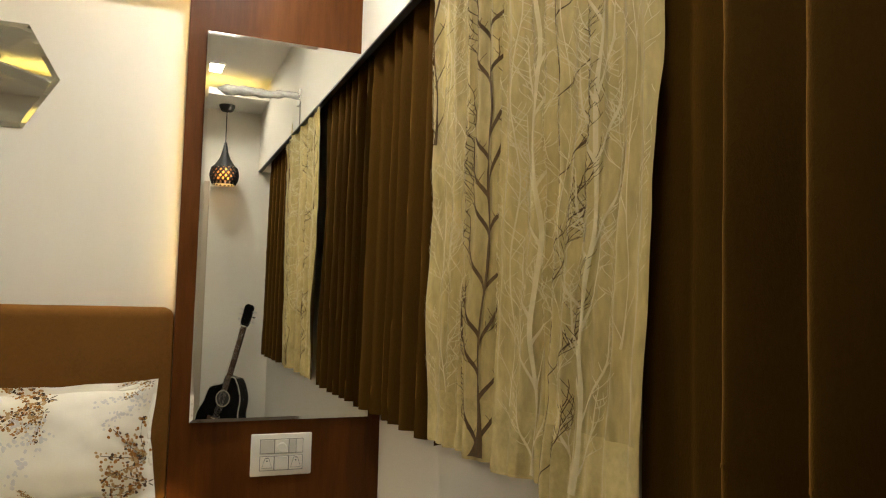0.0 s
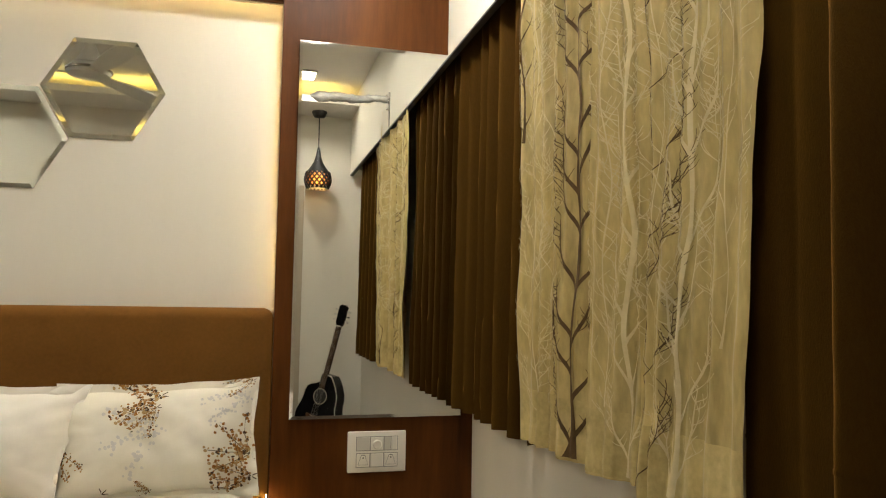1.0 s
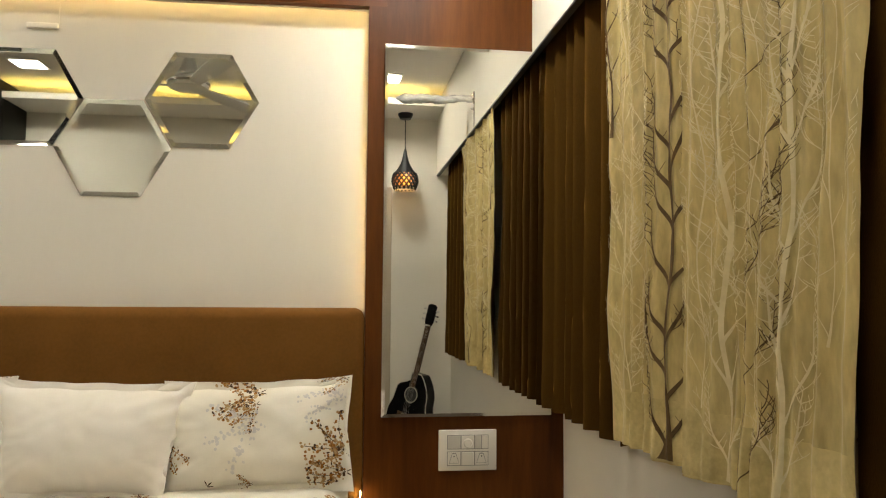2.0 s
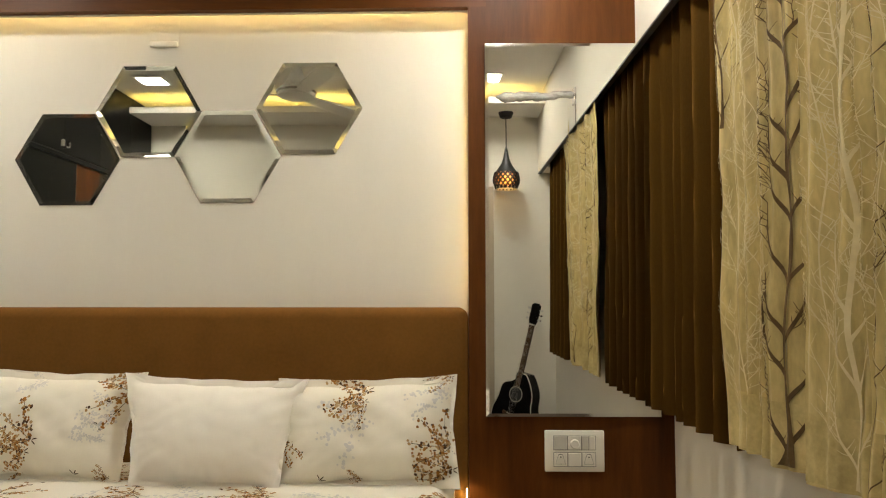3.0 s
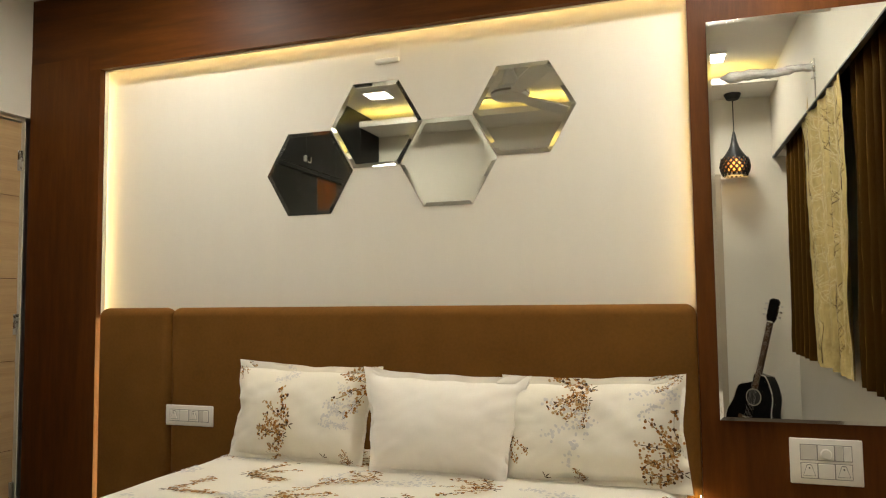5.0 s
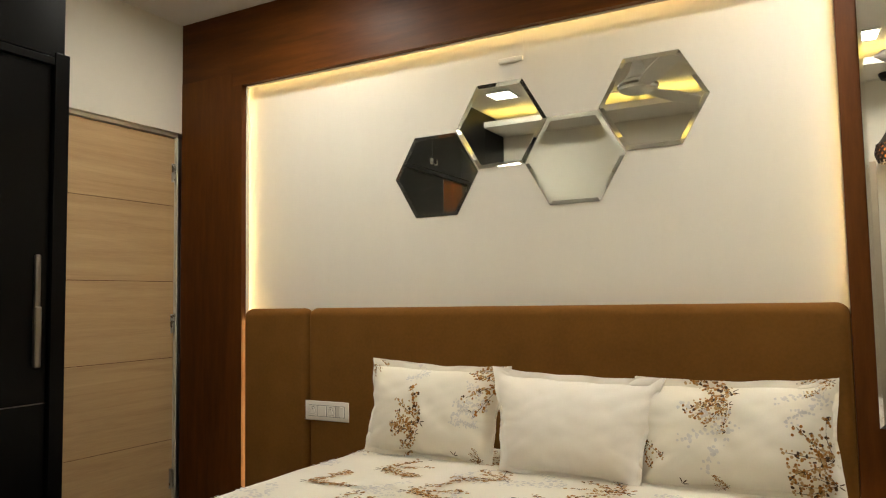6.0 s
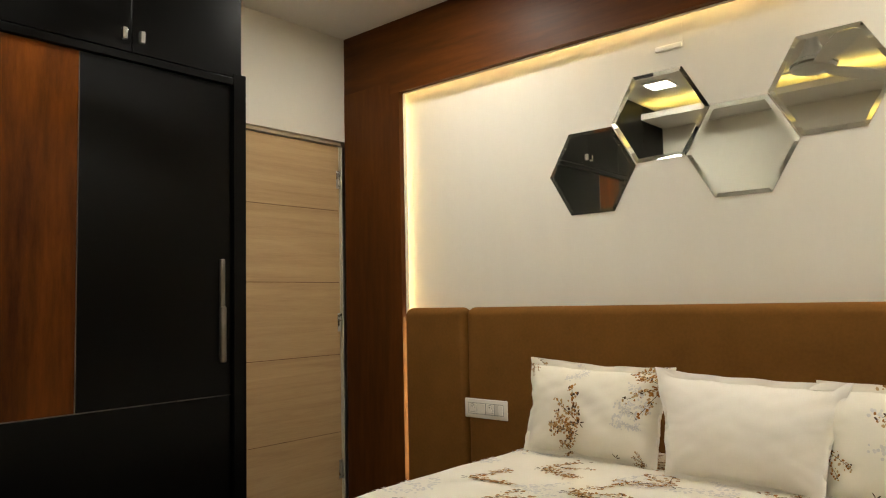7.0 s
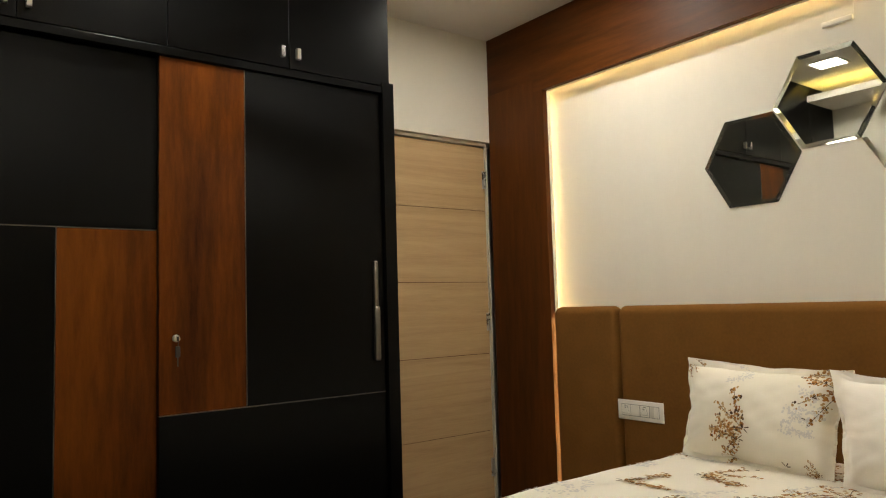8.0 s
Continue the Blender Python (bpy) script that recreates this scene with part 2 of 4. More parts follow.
bm = box(LEFT - 0.2, LEFT, FAR - 0.12, WALL, 2.044, 2.75)
box(LEFT - 0.2, LEFT, FAR - 0.12, 1.80, 0.0, 2.044, bm=bm)
structure("wall_west", bm, WHITE, "white painted wall with a door opening")
structure("wall_east", box(0.115, 0.235, -2.95, 0.09, 0.0, 2.75), WHITE, "white painted wall under the curtains", SIDE)
bm = box(0.0, 0.02, -2.80, 0.0, 2.085, 2.70)
box(0.02, 0.115, -2.80, -2.53, 2.085, 2.105, bm=bm)
structure("curtain_pelmet", bm, WHITE, "white painted pelmet board over the curtains", SIDE)
structure("trim_pelmet_edge", box(-0.003, 0.022, -2.80, -0.001, 2.077, 2.085), DARK_EDGE, "thin dark edge strip under the pelmet", SIDE)

# entrance wall: solid either side of the doorway
bm = box(0.385, 1.0, FAR - 0.12, FAR, 0.0, 2.60)
box(-2.60, -0.62, FAR - 0.12, FAR, 0.0, 2.60, bm=bm)
box(-0.62, 0.385, FAR - 0.12, FAR, 1.98, 2.60, bm=bm)
structure("wall_south", bm, WHITE, "white painted wall with the entrance doorway")
bm = box(0.320, 0.385, FAR - 0.13, FAR + 0.012, 0.0, 1.98, 0.004)
box(-0.62, -0.56, FAR - 0.13, FAR + 0.012, 0.0, 1.98, 0.004, bm=bm)
box(-0.56, 0.320, FAR - 0.13, FAR + 0.012, 1.92, 1.98, 0.004, bm=bm)
structure("door_frame", bm, JAMB, "beige wooden frame of the entrance doorway")
bm = box(-0.9, -0.8, -1.5, FAR - 0.12, 0.0, 2.60)
box(0.7, 0.8, -1.5, FAR - 0.12, 0.0, 2.60, bm=bm)
box(-0.9, 0.8, -1.6, -1.5, 0.0, 2.60, bm=bm)
structure("wall_passage", bm, WHITE, "white walls of the passage behind the doorway")

# main ceiling, lowered part over the entrance with its lit lip
structure("ceiling", box(LEFT - 0.2, 1.2, -0.3, WALL + 0.1, CEIL, CEIL + 0.1), CEILING, "white flat ceiling")
bm = box(LEFT - 0.2, 1.0, FAR - 0.12, LIP, SOFFIT, SOFFIT + 0.02)
box(LEFT - 0.2, 1.0, LIP - 0.015, LIP, SOFFIT + 0.02, SOFFIT + 0.045, bm=bm)
box(-0.9, 0.8, -1.6, FAR - 0.12, SOFFIT, SOFFIT + 0.02, bm=bm)
structure("ceiling_soffit", bm, CEILING, "lowered white ceiling over the entrance")
strip = thing("cove_light", pose(-1.15, LIP - 0.06, SOFFIT + 0.02), "yellow light strip hidden on the lowered ceiling", "light strip")
part("led_tape", box(-1.30, 1.75, -0.006, 0.006, 0.0, 0.012), COVE, strip, "glowing yellow tape")

# cherry panelling round the bed niche; a slot behind its inner edge hides the light strips
SLOT, GAP = 0.068, 0.040
bm = box(LEFT, IN_L - SLOT, PAN, WALL, 0.0, IN_T + SLOT)
box(IN_L - SLOT, IN_L, PAN, WALL - GAP, 0.0, IN_T, bm=bm)
structure("panel_west", bm, CHERRY, "cherry laminate panel beside the headboard")
bm = box(IN_R + SLOT, 0.79, PAN, WALL, 0.0, IN_T + SLOT)
box(IN_R, IN_R + SLOT, PAN, WALL - GAP, 0.0, IN_T, bm=bm)
structure("panel_east", bm, CHERRY, "cherry laminate panel holding the mirror")
bm = box(LEFT, 0.79, PAN + 0.0015, WALL, IN_T + SLOT, CEIL)
box(IN_L - SLOT, IN_R + SLOT, PAN + 0.0015, WALL - GAP, IN_T, IN_T + SLOT, bm=bm)
structure("panel_top", bm, CHERRY_H, "cherry laminate band over the bed niche")
bm = box(IN_L, IN_L + 0.004, PAN + 0.030, WALL - GAP, 0.10, IN_T - 0.004)
box(IN_R - 0.004, IN_R, PAN + 0.035, WALL - GAP, 1.0, IN_T - 0.004, bm=bm)
box(IN_L, IN_R, PAN + 0.035, WALL - GAP, IN_T - 0.004, IN_T, bm=bm)
structure("trim_niche", bm, WHITE, "cream lining of the niche's edge")


def niche_strip(x0, x1, z0, z1):
    s = thing("niche_light_strip", pose((x0 + x1) / 2, WALL - 0.022, (z0 + z1) / 2), "warm light strip hidden in the niche's slot", "light strip", "niche light strips")
    hx, hz = (x1 - x0) / 2, (z1 - z0) / 2
    part("led_tape", box(-hx, hx, -0.006, 0.006, -hz, hz), STRIP, s, "glowing warm tape")


niche_strip(IN_L - SLOT + 0.001, IN_L - SLOT + 0.004, 0.10, IN_T)
niche_strip(IN_R + SLOT - 0.004, IN_R + SLOT - 0.001, 1.113, IN_T)
for tape_x, tape_y, tape_z in ((IN_L + 0.0235, 2.712, 1.06), (IN_R - 0.008, 2.634, 0.462)):
    s = thing("headboard_light_strip", pose(tape_x, tape_y, 0.10), "warm light strip running beside the headboard", "light strip", "headboard light strips")
    part("led_tape", box(-0.0015, 0.0015, -0.004, 0.004, 0.0, tape_z - 0.10), STRIP, s, "glowing warm tape")
niche_strip(IN_L, IN_R, IN_T + SLOT - 0.004, IN_T + SLOT - 0.001)


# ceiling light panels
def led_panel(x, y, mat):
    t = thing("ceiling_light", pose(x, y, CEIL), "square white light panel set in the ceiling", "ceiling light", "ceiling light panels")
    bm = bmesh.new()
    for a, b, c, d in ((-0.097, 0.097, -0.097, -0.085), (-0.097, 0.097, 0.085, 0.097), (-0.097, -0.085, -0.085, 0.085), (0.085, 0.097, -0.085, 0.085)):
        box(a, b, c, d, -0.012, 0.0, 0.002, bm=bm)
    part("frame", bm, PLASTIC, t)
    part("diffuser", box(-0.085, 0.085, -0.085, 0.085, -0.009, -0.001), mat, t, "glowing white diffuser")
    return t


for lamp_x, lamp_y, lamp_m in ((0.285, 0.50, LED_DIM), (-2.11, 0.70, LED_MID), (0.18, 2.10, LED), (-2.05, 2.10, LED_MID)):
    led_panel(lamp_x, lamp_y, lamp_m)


# ---------------------------------------------------------------- headboard
hb = thing("headboard", pose(-1.3, 2.66, 0.0), "tan suede upholstered headboard filling the niche", "headboard")
Z_HB = 1.108
x0, x1, xs = IN_L + 0.026 + 1.3, IN_R - 0.0008 + 1.3, -2.192 + 1.3
for a, b in ((x0, xs - 0.0015), (xs + 0.0015, x1)):
    bm = box(a, b, -0.012, 0.07, 0.1, Z_HB, 0.040, seg=8)
    part("padded_panel", bm, SUEDE, hb, smooth=True)
part("back_board", box(x0 + 0.05, x1 - 0.05, 0.07, 0.095, 0.1, Z_HB - 0.06), CHERRY, hb)

# ---------------------------------------------------------------- bed
BED_Z = 0.55
BED_L, BED_R, BED_F = -1.76, -0.035, 0.62
bed = thing("bed", pose((BED_L + BED_R) / 2, 1.6, 0), "double bed with an ivory floral sheet", "bed")
hw = (BED_R - BED_L) / 2
part("base", box(-hw + 0.03, hw - 0.03, BED_F + 0.03 - 1.6, 2.62 - 1.6, 0.0, 0.30, 0.008), CHERRY, bed)


def sheet_point(u, v, lift=0.0):
    """The sheet's top, with slight waves and rounded edges, in the bed's coordinates."""
    w = 0.006 * noise.noise(Vector((u * 3.1, v * 2.6, 0.3))) + 0.003 * noise.noise(Vector((u * 9, v * 7, 4.1)))
    e = max(abs(u) - (hw - 0.07), 0.0) / 0.07
    drop = 0.045 * e * e
    return Vector((u, v, BED_Z + w - drop + lift))


bm = bmesh.new()
NU, NV = 76, 84
va, vb = BED_F - 1.6, 2.63 - 1.6
grid = []
for i in range(NU + 1):
    u = -hw + 2 * hw * i / NU
    grid.append([bm.verts.new(sheet_point(u, va + (vb - va) * j / NV)) for j in range(NV + 1)])
for i in range(NU):
    for j in range(NV):
        bm.faces.new((grid[i][j], grid[i + 1][j], grid[i + 1][j + 1], grid[i][j + 1]))
loop = [grid[i][0] for i in range(NU + 1)] + [grid[NU][j] for j in range(1, NV + 1)] + [grid[i][NV] for i in range(NU - 1, -1, -1)] + [grid[0][j] for j in range(NV - 1, 0, -1)]
low = [bm.verts.new((v.co.x * 1.004, v.co.y, 0.31 + 0.02 * noise.noise(Vector((v.co.x * 6, v.co.y * 6, 0))))) for v in loop]
for i in range(len(loop)):
    k = (i + 1) % len(loop)
    bm.faces.new((loop[i], loop[k], low[k], low[i]))
part("sheet", bm, COTTON, bed, "ivory cotton sheet with sprigs", smooth=True)
part("mattress", box(-hw + 0.03, hw - 0.03, va + 0.03, vb, 0.302, 0.50, 0.03, seg=3), COTTON_W, bed)


def sprig(rng, surface, gold, tan, dark, size, cu, cv, lean, flat=1.0):
    """A spray of blossoms: a branching stem with petals along it."""
    for k in range(4):
        ang = lean + (k - 1.5) * 0.55 + rng.uniform(-0.12, 0.12)
        n = 7
        path, u, v = [], cu, cv
        for i in range(n):
            path.append((u, v))
            ang += rng.uniform(-0.16, 0.16)
            u += math.cos(ang) * size * 0.16
            v += math.sin(ang) * size * 0.16 * flat
        ribbon(dark, surface, path, [size * 0.014] * n)
        for i, (pu, pv) in enumerate(path[1:]):
            for j in range(rng.choice((4, 5, 7, 9))):
                du, dv = rng.gauss(0, size * 0.07), rng.gauss(0, size * 0.06) * flat
                r = size * rng.uniform(0.016, 0.042)
                blot(rng.choice((gold, tan, tan, gold, tan, gold, gold, tan, dark)), surface, pu + du, pv + dv, r, rng.uniform(0, 3.1), rng.uniform(0.9, 1.5))
            if rng.random() < 0.4:
                blot(dark, surface, pu + rng.gauss(0, size * 0.06), pv + rng.gauss(0, size * 0.06) * flat, size * 0.022, rng.uniform(0, 3.1), 2.2)
    for s in (0.5, -0.4):
        blot(dark, surface, cu - math.cos(lean + s) * size * 0.1, cv - math.sin(lean + s) * size * 0.1 * flat, size * 0.016, lean + s, 5.0)


def shadow_sprig(rng, surface, grey, size, cu, cv, lean):
    for k in range(3):
        ang = lean + (k - 1) * 0.5
        u, v = cu, cv
        for i in range(7):
            ang += rng.uniform(-0.2, 0.2)
            u += math.cos(ang) * size * 0.15
            v += math.sin(ang) * size * 0.15
            for j in range(rng.choice((4, 6, 7))):
                blot(grey, surface, u + rng.gauss(0, size * 0.07), v + rng.gauss(0, size * 0.07), size * rng.uniform(0.016, 0.038), rng.uniform(0, 3.1), rng.uniform(0.9, 1.6))


rng = random.Random(11)
gold, tan, dark, grey = bmesh.new(), bmesh.new(), bmesh.new(), bmesh.new()
top = lambda u, v: sheet_point(max(-hw, min(hw, u)), v, 0.0035)
row = 0
v = 0.80
while v > va + 0.1:
    u = -hw + 0.16 + (0.2 if row % 2 else 0.0)
    while u < hw - 0.1:
        uu, vv = u + rng.uniform(-0.05, 0.05), v + rng.uniform(-0.04, 0.04)
        sprig(rng, top, gold, tan, dark, 0.17, uu, vv, rng.choice((0.3, 2.8, 0.6)))
        shadow_sprig(rng, top, grey, 0.17, uu - 0.19, vv - 0.02, rng.choice((0.2, 2.9)))
        u += 0.42
    v -= 0.24
    row += 1
for b, m in ((gold, PRINT_GOLD), (tan, PRINT_TAN), (dark, PRINT_DARK), (grey, PRINT_GREY)):
    tagged(part("flower_print", b, m, bed), kind="stuff")


# ---------------------------------------------------------------- pillows
def pillow(name, label, w, h, thick, m, mat, sprigs, seed, flange=0.03, pull=(0, 0, 0, 0)):
    """A filled pillow in a case with a flat flange; its front faces local -y, its foot is at z = 0;
    pull: how far its four corners are drawn sideways (foot, then top)."""
    t = thing(name, m, label, "pillow", "pillows against the headboard")
    rng = random.Random(seed)
    ph = rng.uniform(0, 10)

    def point(x, z, side=1, lift=0.0):
        cu, cv = x / (w / 2 - flange * 0.6), (z - h / 2) / (h / 2 - flange)
        fu, fv = max(0.0, 1 - abs(cu) ** 2.4), max(0.0, 1 - abs(cv) ** 2.4)
        fill = thick / 2 * (fu * fv) ** 0.62
        edge = max(abs(cu), abs(cv))
        wave = 0.011 * noise.noise(Vector((x * 7 + ph, z * 7, side * 0.2))) * min(1.0, max(0.0, edge - 0.6) * 2.2)
        crease = 0.007 * noise.noise(Vector((x * 5 + ph, z * 5, 7.7 * side))) * min(1.0, fill / (thick * 0.25 + 1e-6))
        crease += 0.0060 * noise.noise(Vector((x * 8 + z * 15 + ph, z * 5 - x * 6, 3.0))) + 0.0014 * noise.noise(Vector((x * 26 + ph, z * 24, 1.0))) + 0.0042 * noise.noise(Vector((x * 12 - z * 22 + ph, z * 6, 5.0))) + 0.004 * max(0.0, edge - 0.45) * noise.noise(Vector((math.atan2(cv, cu) * 7 + ph, edge * 1.5, 8.0))) * 3
        slack = 1 - 0.07 * (1 - min(1.0, abs(z - h / 2) / (h / 2))) * (abs(2 * x / w)) ** 3
        sag = 1 - 0.075 * (1 - min(1.0, abs(2 * x / w)) ** 2) * (abs(2 * z / h - 1)) ** 3
        ripple = 0.006 * noise.noise(Vector((x * 11 + ph, z * 11, 9.0))) * (edge > 0.95)
        fx, fz = min(1.0, max(0.0, x / w + 0.5)), min(1.0, max(0.0, z / h))
        drawn = (1 - fz) * ((1 - fx) * pull[0] + fx * pull[1]) + fz * ((1 - fx) * pull[2] + fx * pull[3])
        return Vector((x * slack + ripple + drawn, -side * (fill + 0.003) + wave + crease * side - lift, h / 2 + (z - h / 2) * sag + ripple))

    bm = bmesh.new()
    nu, nv = 56, 40
    front = [[bm.verts.new(point(-w / 2 + w * i / nu, h * j / nv)) for j in range(nv + 1)] for i in range(nu + 1)]
    back = [[bm.verts.new(point(-w / 2 + w * i / nu, h * j / nv, -1)) for j in range(nv + 1)] for i in range(nu + 1)]
    for i in range(nu):
        for j in range(nv):
            bm.faces.new((front[i][j], front[i + 1][j], front[i + 1][j + 1], front[i][j + 1]))
            bm.faces.new((back[i][j], back[i][j + 1], back[i + 1][j + 1], back[i + 1][j]))
    for i in range(nu):
        bm.faces.new((front[i][0], back[i][0], back[i + 1][0], front[i + 1][0]))
        bm.faces.new((front[i][nv], front[i + 1][nv], back[i + 1][nv], back[i][nv]))
    for j in range(nv):
        bm.faces.new((front[0][j], front[0][j + 1], back[0][j + 1], back[0][j]))
        bm.faces.new((front[nu][j], back[nu][j], back[nu][j + 1], front[nu][j + 1]))
    part("case", bm, mat, t, smooth=True)
    if sprigs:
        gold, tan, dark, grey = bmesh.new(), bmesh.new(), bmesh.new(), bmesh.new()
        face = lambda x, z: point(max(-w / 2, min(w / 2, x)), max(0.0, min(h, z)), 1, 0.0022)
        for kind, u, v, size, lean in sprigs:
            if kind == "leaf":
                for turn in (lean, lean - 1.3, lean - 2.0):
                    blot(dark, face, u * w / 2 + 0.1 * size * math.cos(turn), v * h + 0.1 * size * math.sin(turn), 0.0018, turn, 5.0)
            elif kind == "gold":
                sprig(rng, face, gold, tan, dark, size, u * w / 2, v * h, lean)
            else:
                shadow_sprig(rng, face, grey, size, u * w / 2, v * h, lean)
        for b, pm in ((gold, PRINT_GOLD), (tan, PRINT_TAN), (dark, PRINT_DARK), (grey, PRINT_GREY)):
            tagged(part("flower_print", b, pm, t), kind="stuff")
    return t


pillow("pillow", "ivory pillow with golden flower sprigs, leaning by the switch plate", 0.615, 0.385, 0.17, pose(-1.396, 2.365, BED_Z - 0.022, -16, 1.5, -1), COTTON,
       [("gold", 0.00, 0.37, 0.140, 2.85), ("gold", -0.06, 0.27, 0.115, 3.3), ("gold", 0.95, 0.80, 0.135, 3.15), ("gold", 0.92, 0.95, 0.10, 3.0), ("grey", 0.88, 0.58, 0.12, 3.1), ("grey", 0.80, 0.40, 0.10, 3.0),
        ("grey", 0.0, 0.86, 0.085, 3.0), ("gold", -0.98, 0.98, 0.07, 5.2), ("leaf", 0.48, 0.10, 0.10, 2.2), ("gold", 0.86, 0.09, 0.05, 3.0)], 3, pull=(0.026, -0.032, -0.006, -0.004))
pillow("pillow", "plain white pillow leaning between two floral ones", 0.540, 0.372, 0.17, pose(-0.838, 2.295, BED_Z - 0.022, -17, 2.0, 1), COTTON_W, [], 5, pull=(0.052, -0.018, -0.030, 0.045))
pillow("pillow", "ivory pillow with golden and grey sprigs beside the cherry panel", 0.60, 0.368, 0.16, pose(-0.312, 2.335, BED_Z - 0.022, -16, -1.5, 0), COTTON,
       [("gold", 0.02, 0.86, 0.14, 3.3), ("gold", 0.0, 0.74, 0.09, 3.5), ("grey", 0.04, 0.60, 0.15, 3.35), ("grey", 0.92, 0.84, 0.13, 3.2), ("gold", 0.93, 0.34, 0.135, 2.75), ("gold", 0.93, 0.16, 0.12, 3.0),
        ("leaf", -0.48, 0.09, 0.10, 1.9), ("gold", -0.05, 0.09, 0.045, 3.0), ("gold", -0.96, 0.45, 0.10, 4.9), ("gold", 0.93, 0.97, 0.08, 3.0)], 8)


# ---------------------------------------------------------------- hexagonal mirrors
HS = 0.2085


def hexagon(r):
    return [(r * math.cos(radians(60 * k)), r * math.sin(radians(60 * k))) for k in range(6)]


def hex_mirror(x, z, tilt):
    t = thing("hexagonal_mirror", pose(x, WALL - 0.001, z, 0, 0, tilt), "hexagonal silver mirror on the niche wall", "mirror", "cluster of four hexagonal mirrors")
    part("silvering", extrude_outline(hexagon(HS), -0.0018, 0.0), MIRROR, t)
    bm = bmesh.new()
    a = [bm.verts.new((px, -0.0068, pz)) for px, pz in hexagon(HS - 0.0195)]
    b = [bm.verts.new((px, -0.0036, pz)) for px, pz in hexagon(HS)]
    c = [bm.verts.new((px, -0.0021, pz)) for px, pz in hexagon(HS)]
    bm.faces.new(a)
    bm.faces.new(c[::-1])
    for k in range(6):
        j = (k + 1) % 6
        bm.faces.new((a[k], a[j], b[j], b[k]))
        bm.faces.new((b[k], b[j], c[j], c[k]))
    part("bevelled_glass", bm, GLASS, t, "clear glass with a sloping polished edge")
    return t


YH = WALL - 0.008
for cx, cz in ((-0.5632, 0.1974), (-0.4484, 0.2661), (-0.3331, 0.2007), (-0.2182, 0.2689)):
    hex_mirror(cx * YH, 1.14 + cz * YH, 0.25)

# ---------------------------------------------------------------- tall mirror on the panel
mx0, mx1, mz0, mz1 = 0.080, 0.712, 0.715, 2.092
tm = thing("wall_mirror", pose(0.0, PAN, 0.0), "tall silver mirror fixed on the cherry panel", "mirror")
TILT = math.tan(radians(1.66))
bm = bmesh.new()


def depth(x):
    """The glass stands a little further off the panel at its inner edge."""
    return -0.004 - (mx1 - x) * TILT


def ring(inset, out):
    return [bm.verts.new((x, depth(x) - out, z)) for x, z in ((mx0 + inset, mz0 + inset), (mx1 - inset, mz0 + inset), (mx1 - inset, mz1 - inset), (mx0 + inset, mz1 - inset))]


a = ring(0.012, 0.004)
bm.faces.new(a)
part("glass", bm, MIRROR, tm)
bm = bmesh.new()
a, b = ring(0.012, 0.004), ring(0.0, 0.002)
c = [bm.verts.new((v.co.x, -0.0005, v.co.z)) for v in b]
for k in range(4):
    j = (k + 1) % 4
    bm.faces.new((a[k], a[j], b[j], b[k]))
    bm.faces.new((b[k], b[j], c[j], c[k]))
bm.faces.new(c)
part("bevel", bm, BEVEL, tm, "polished sloping mirror edge")


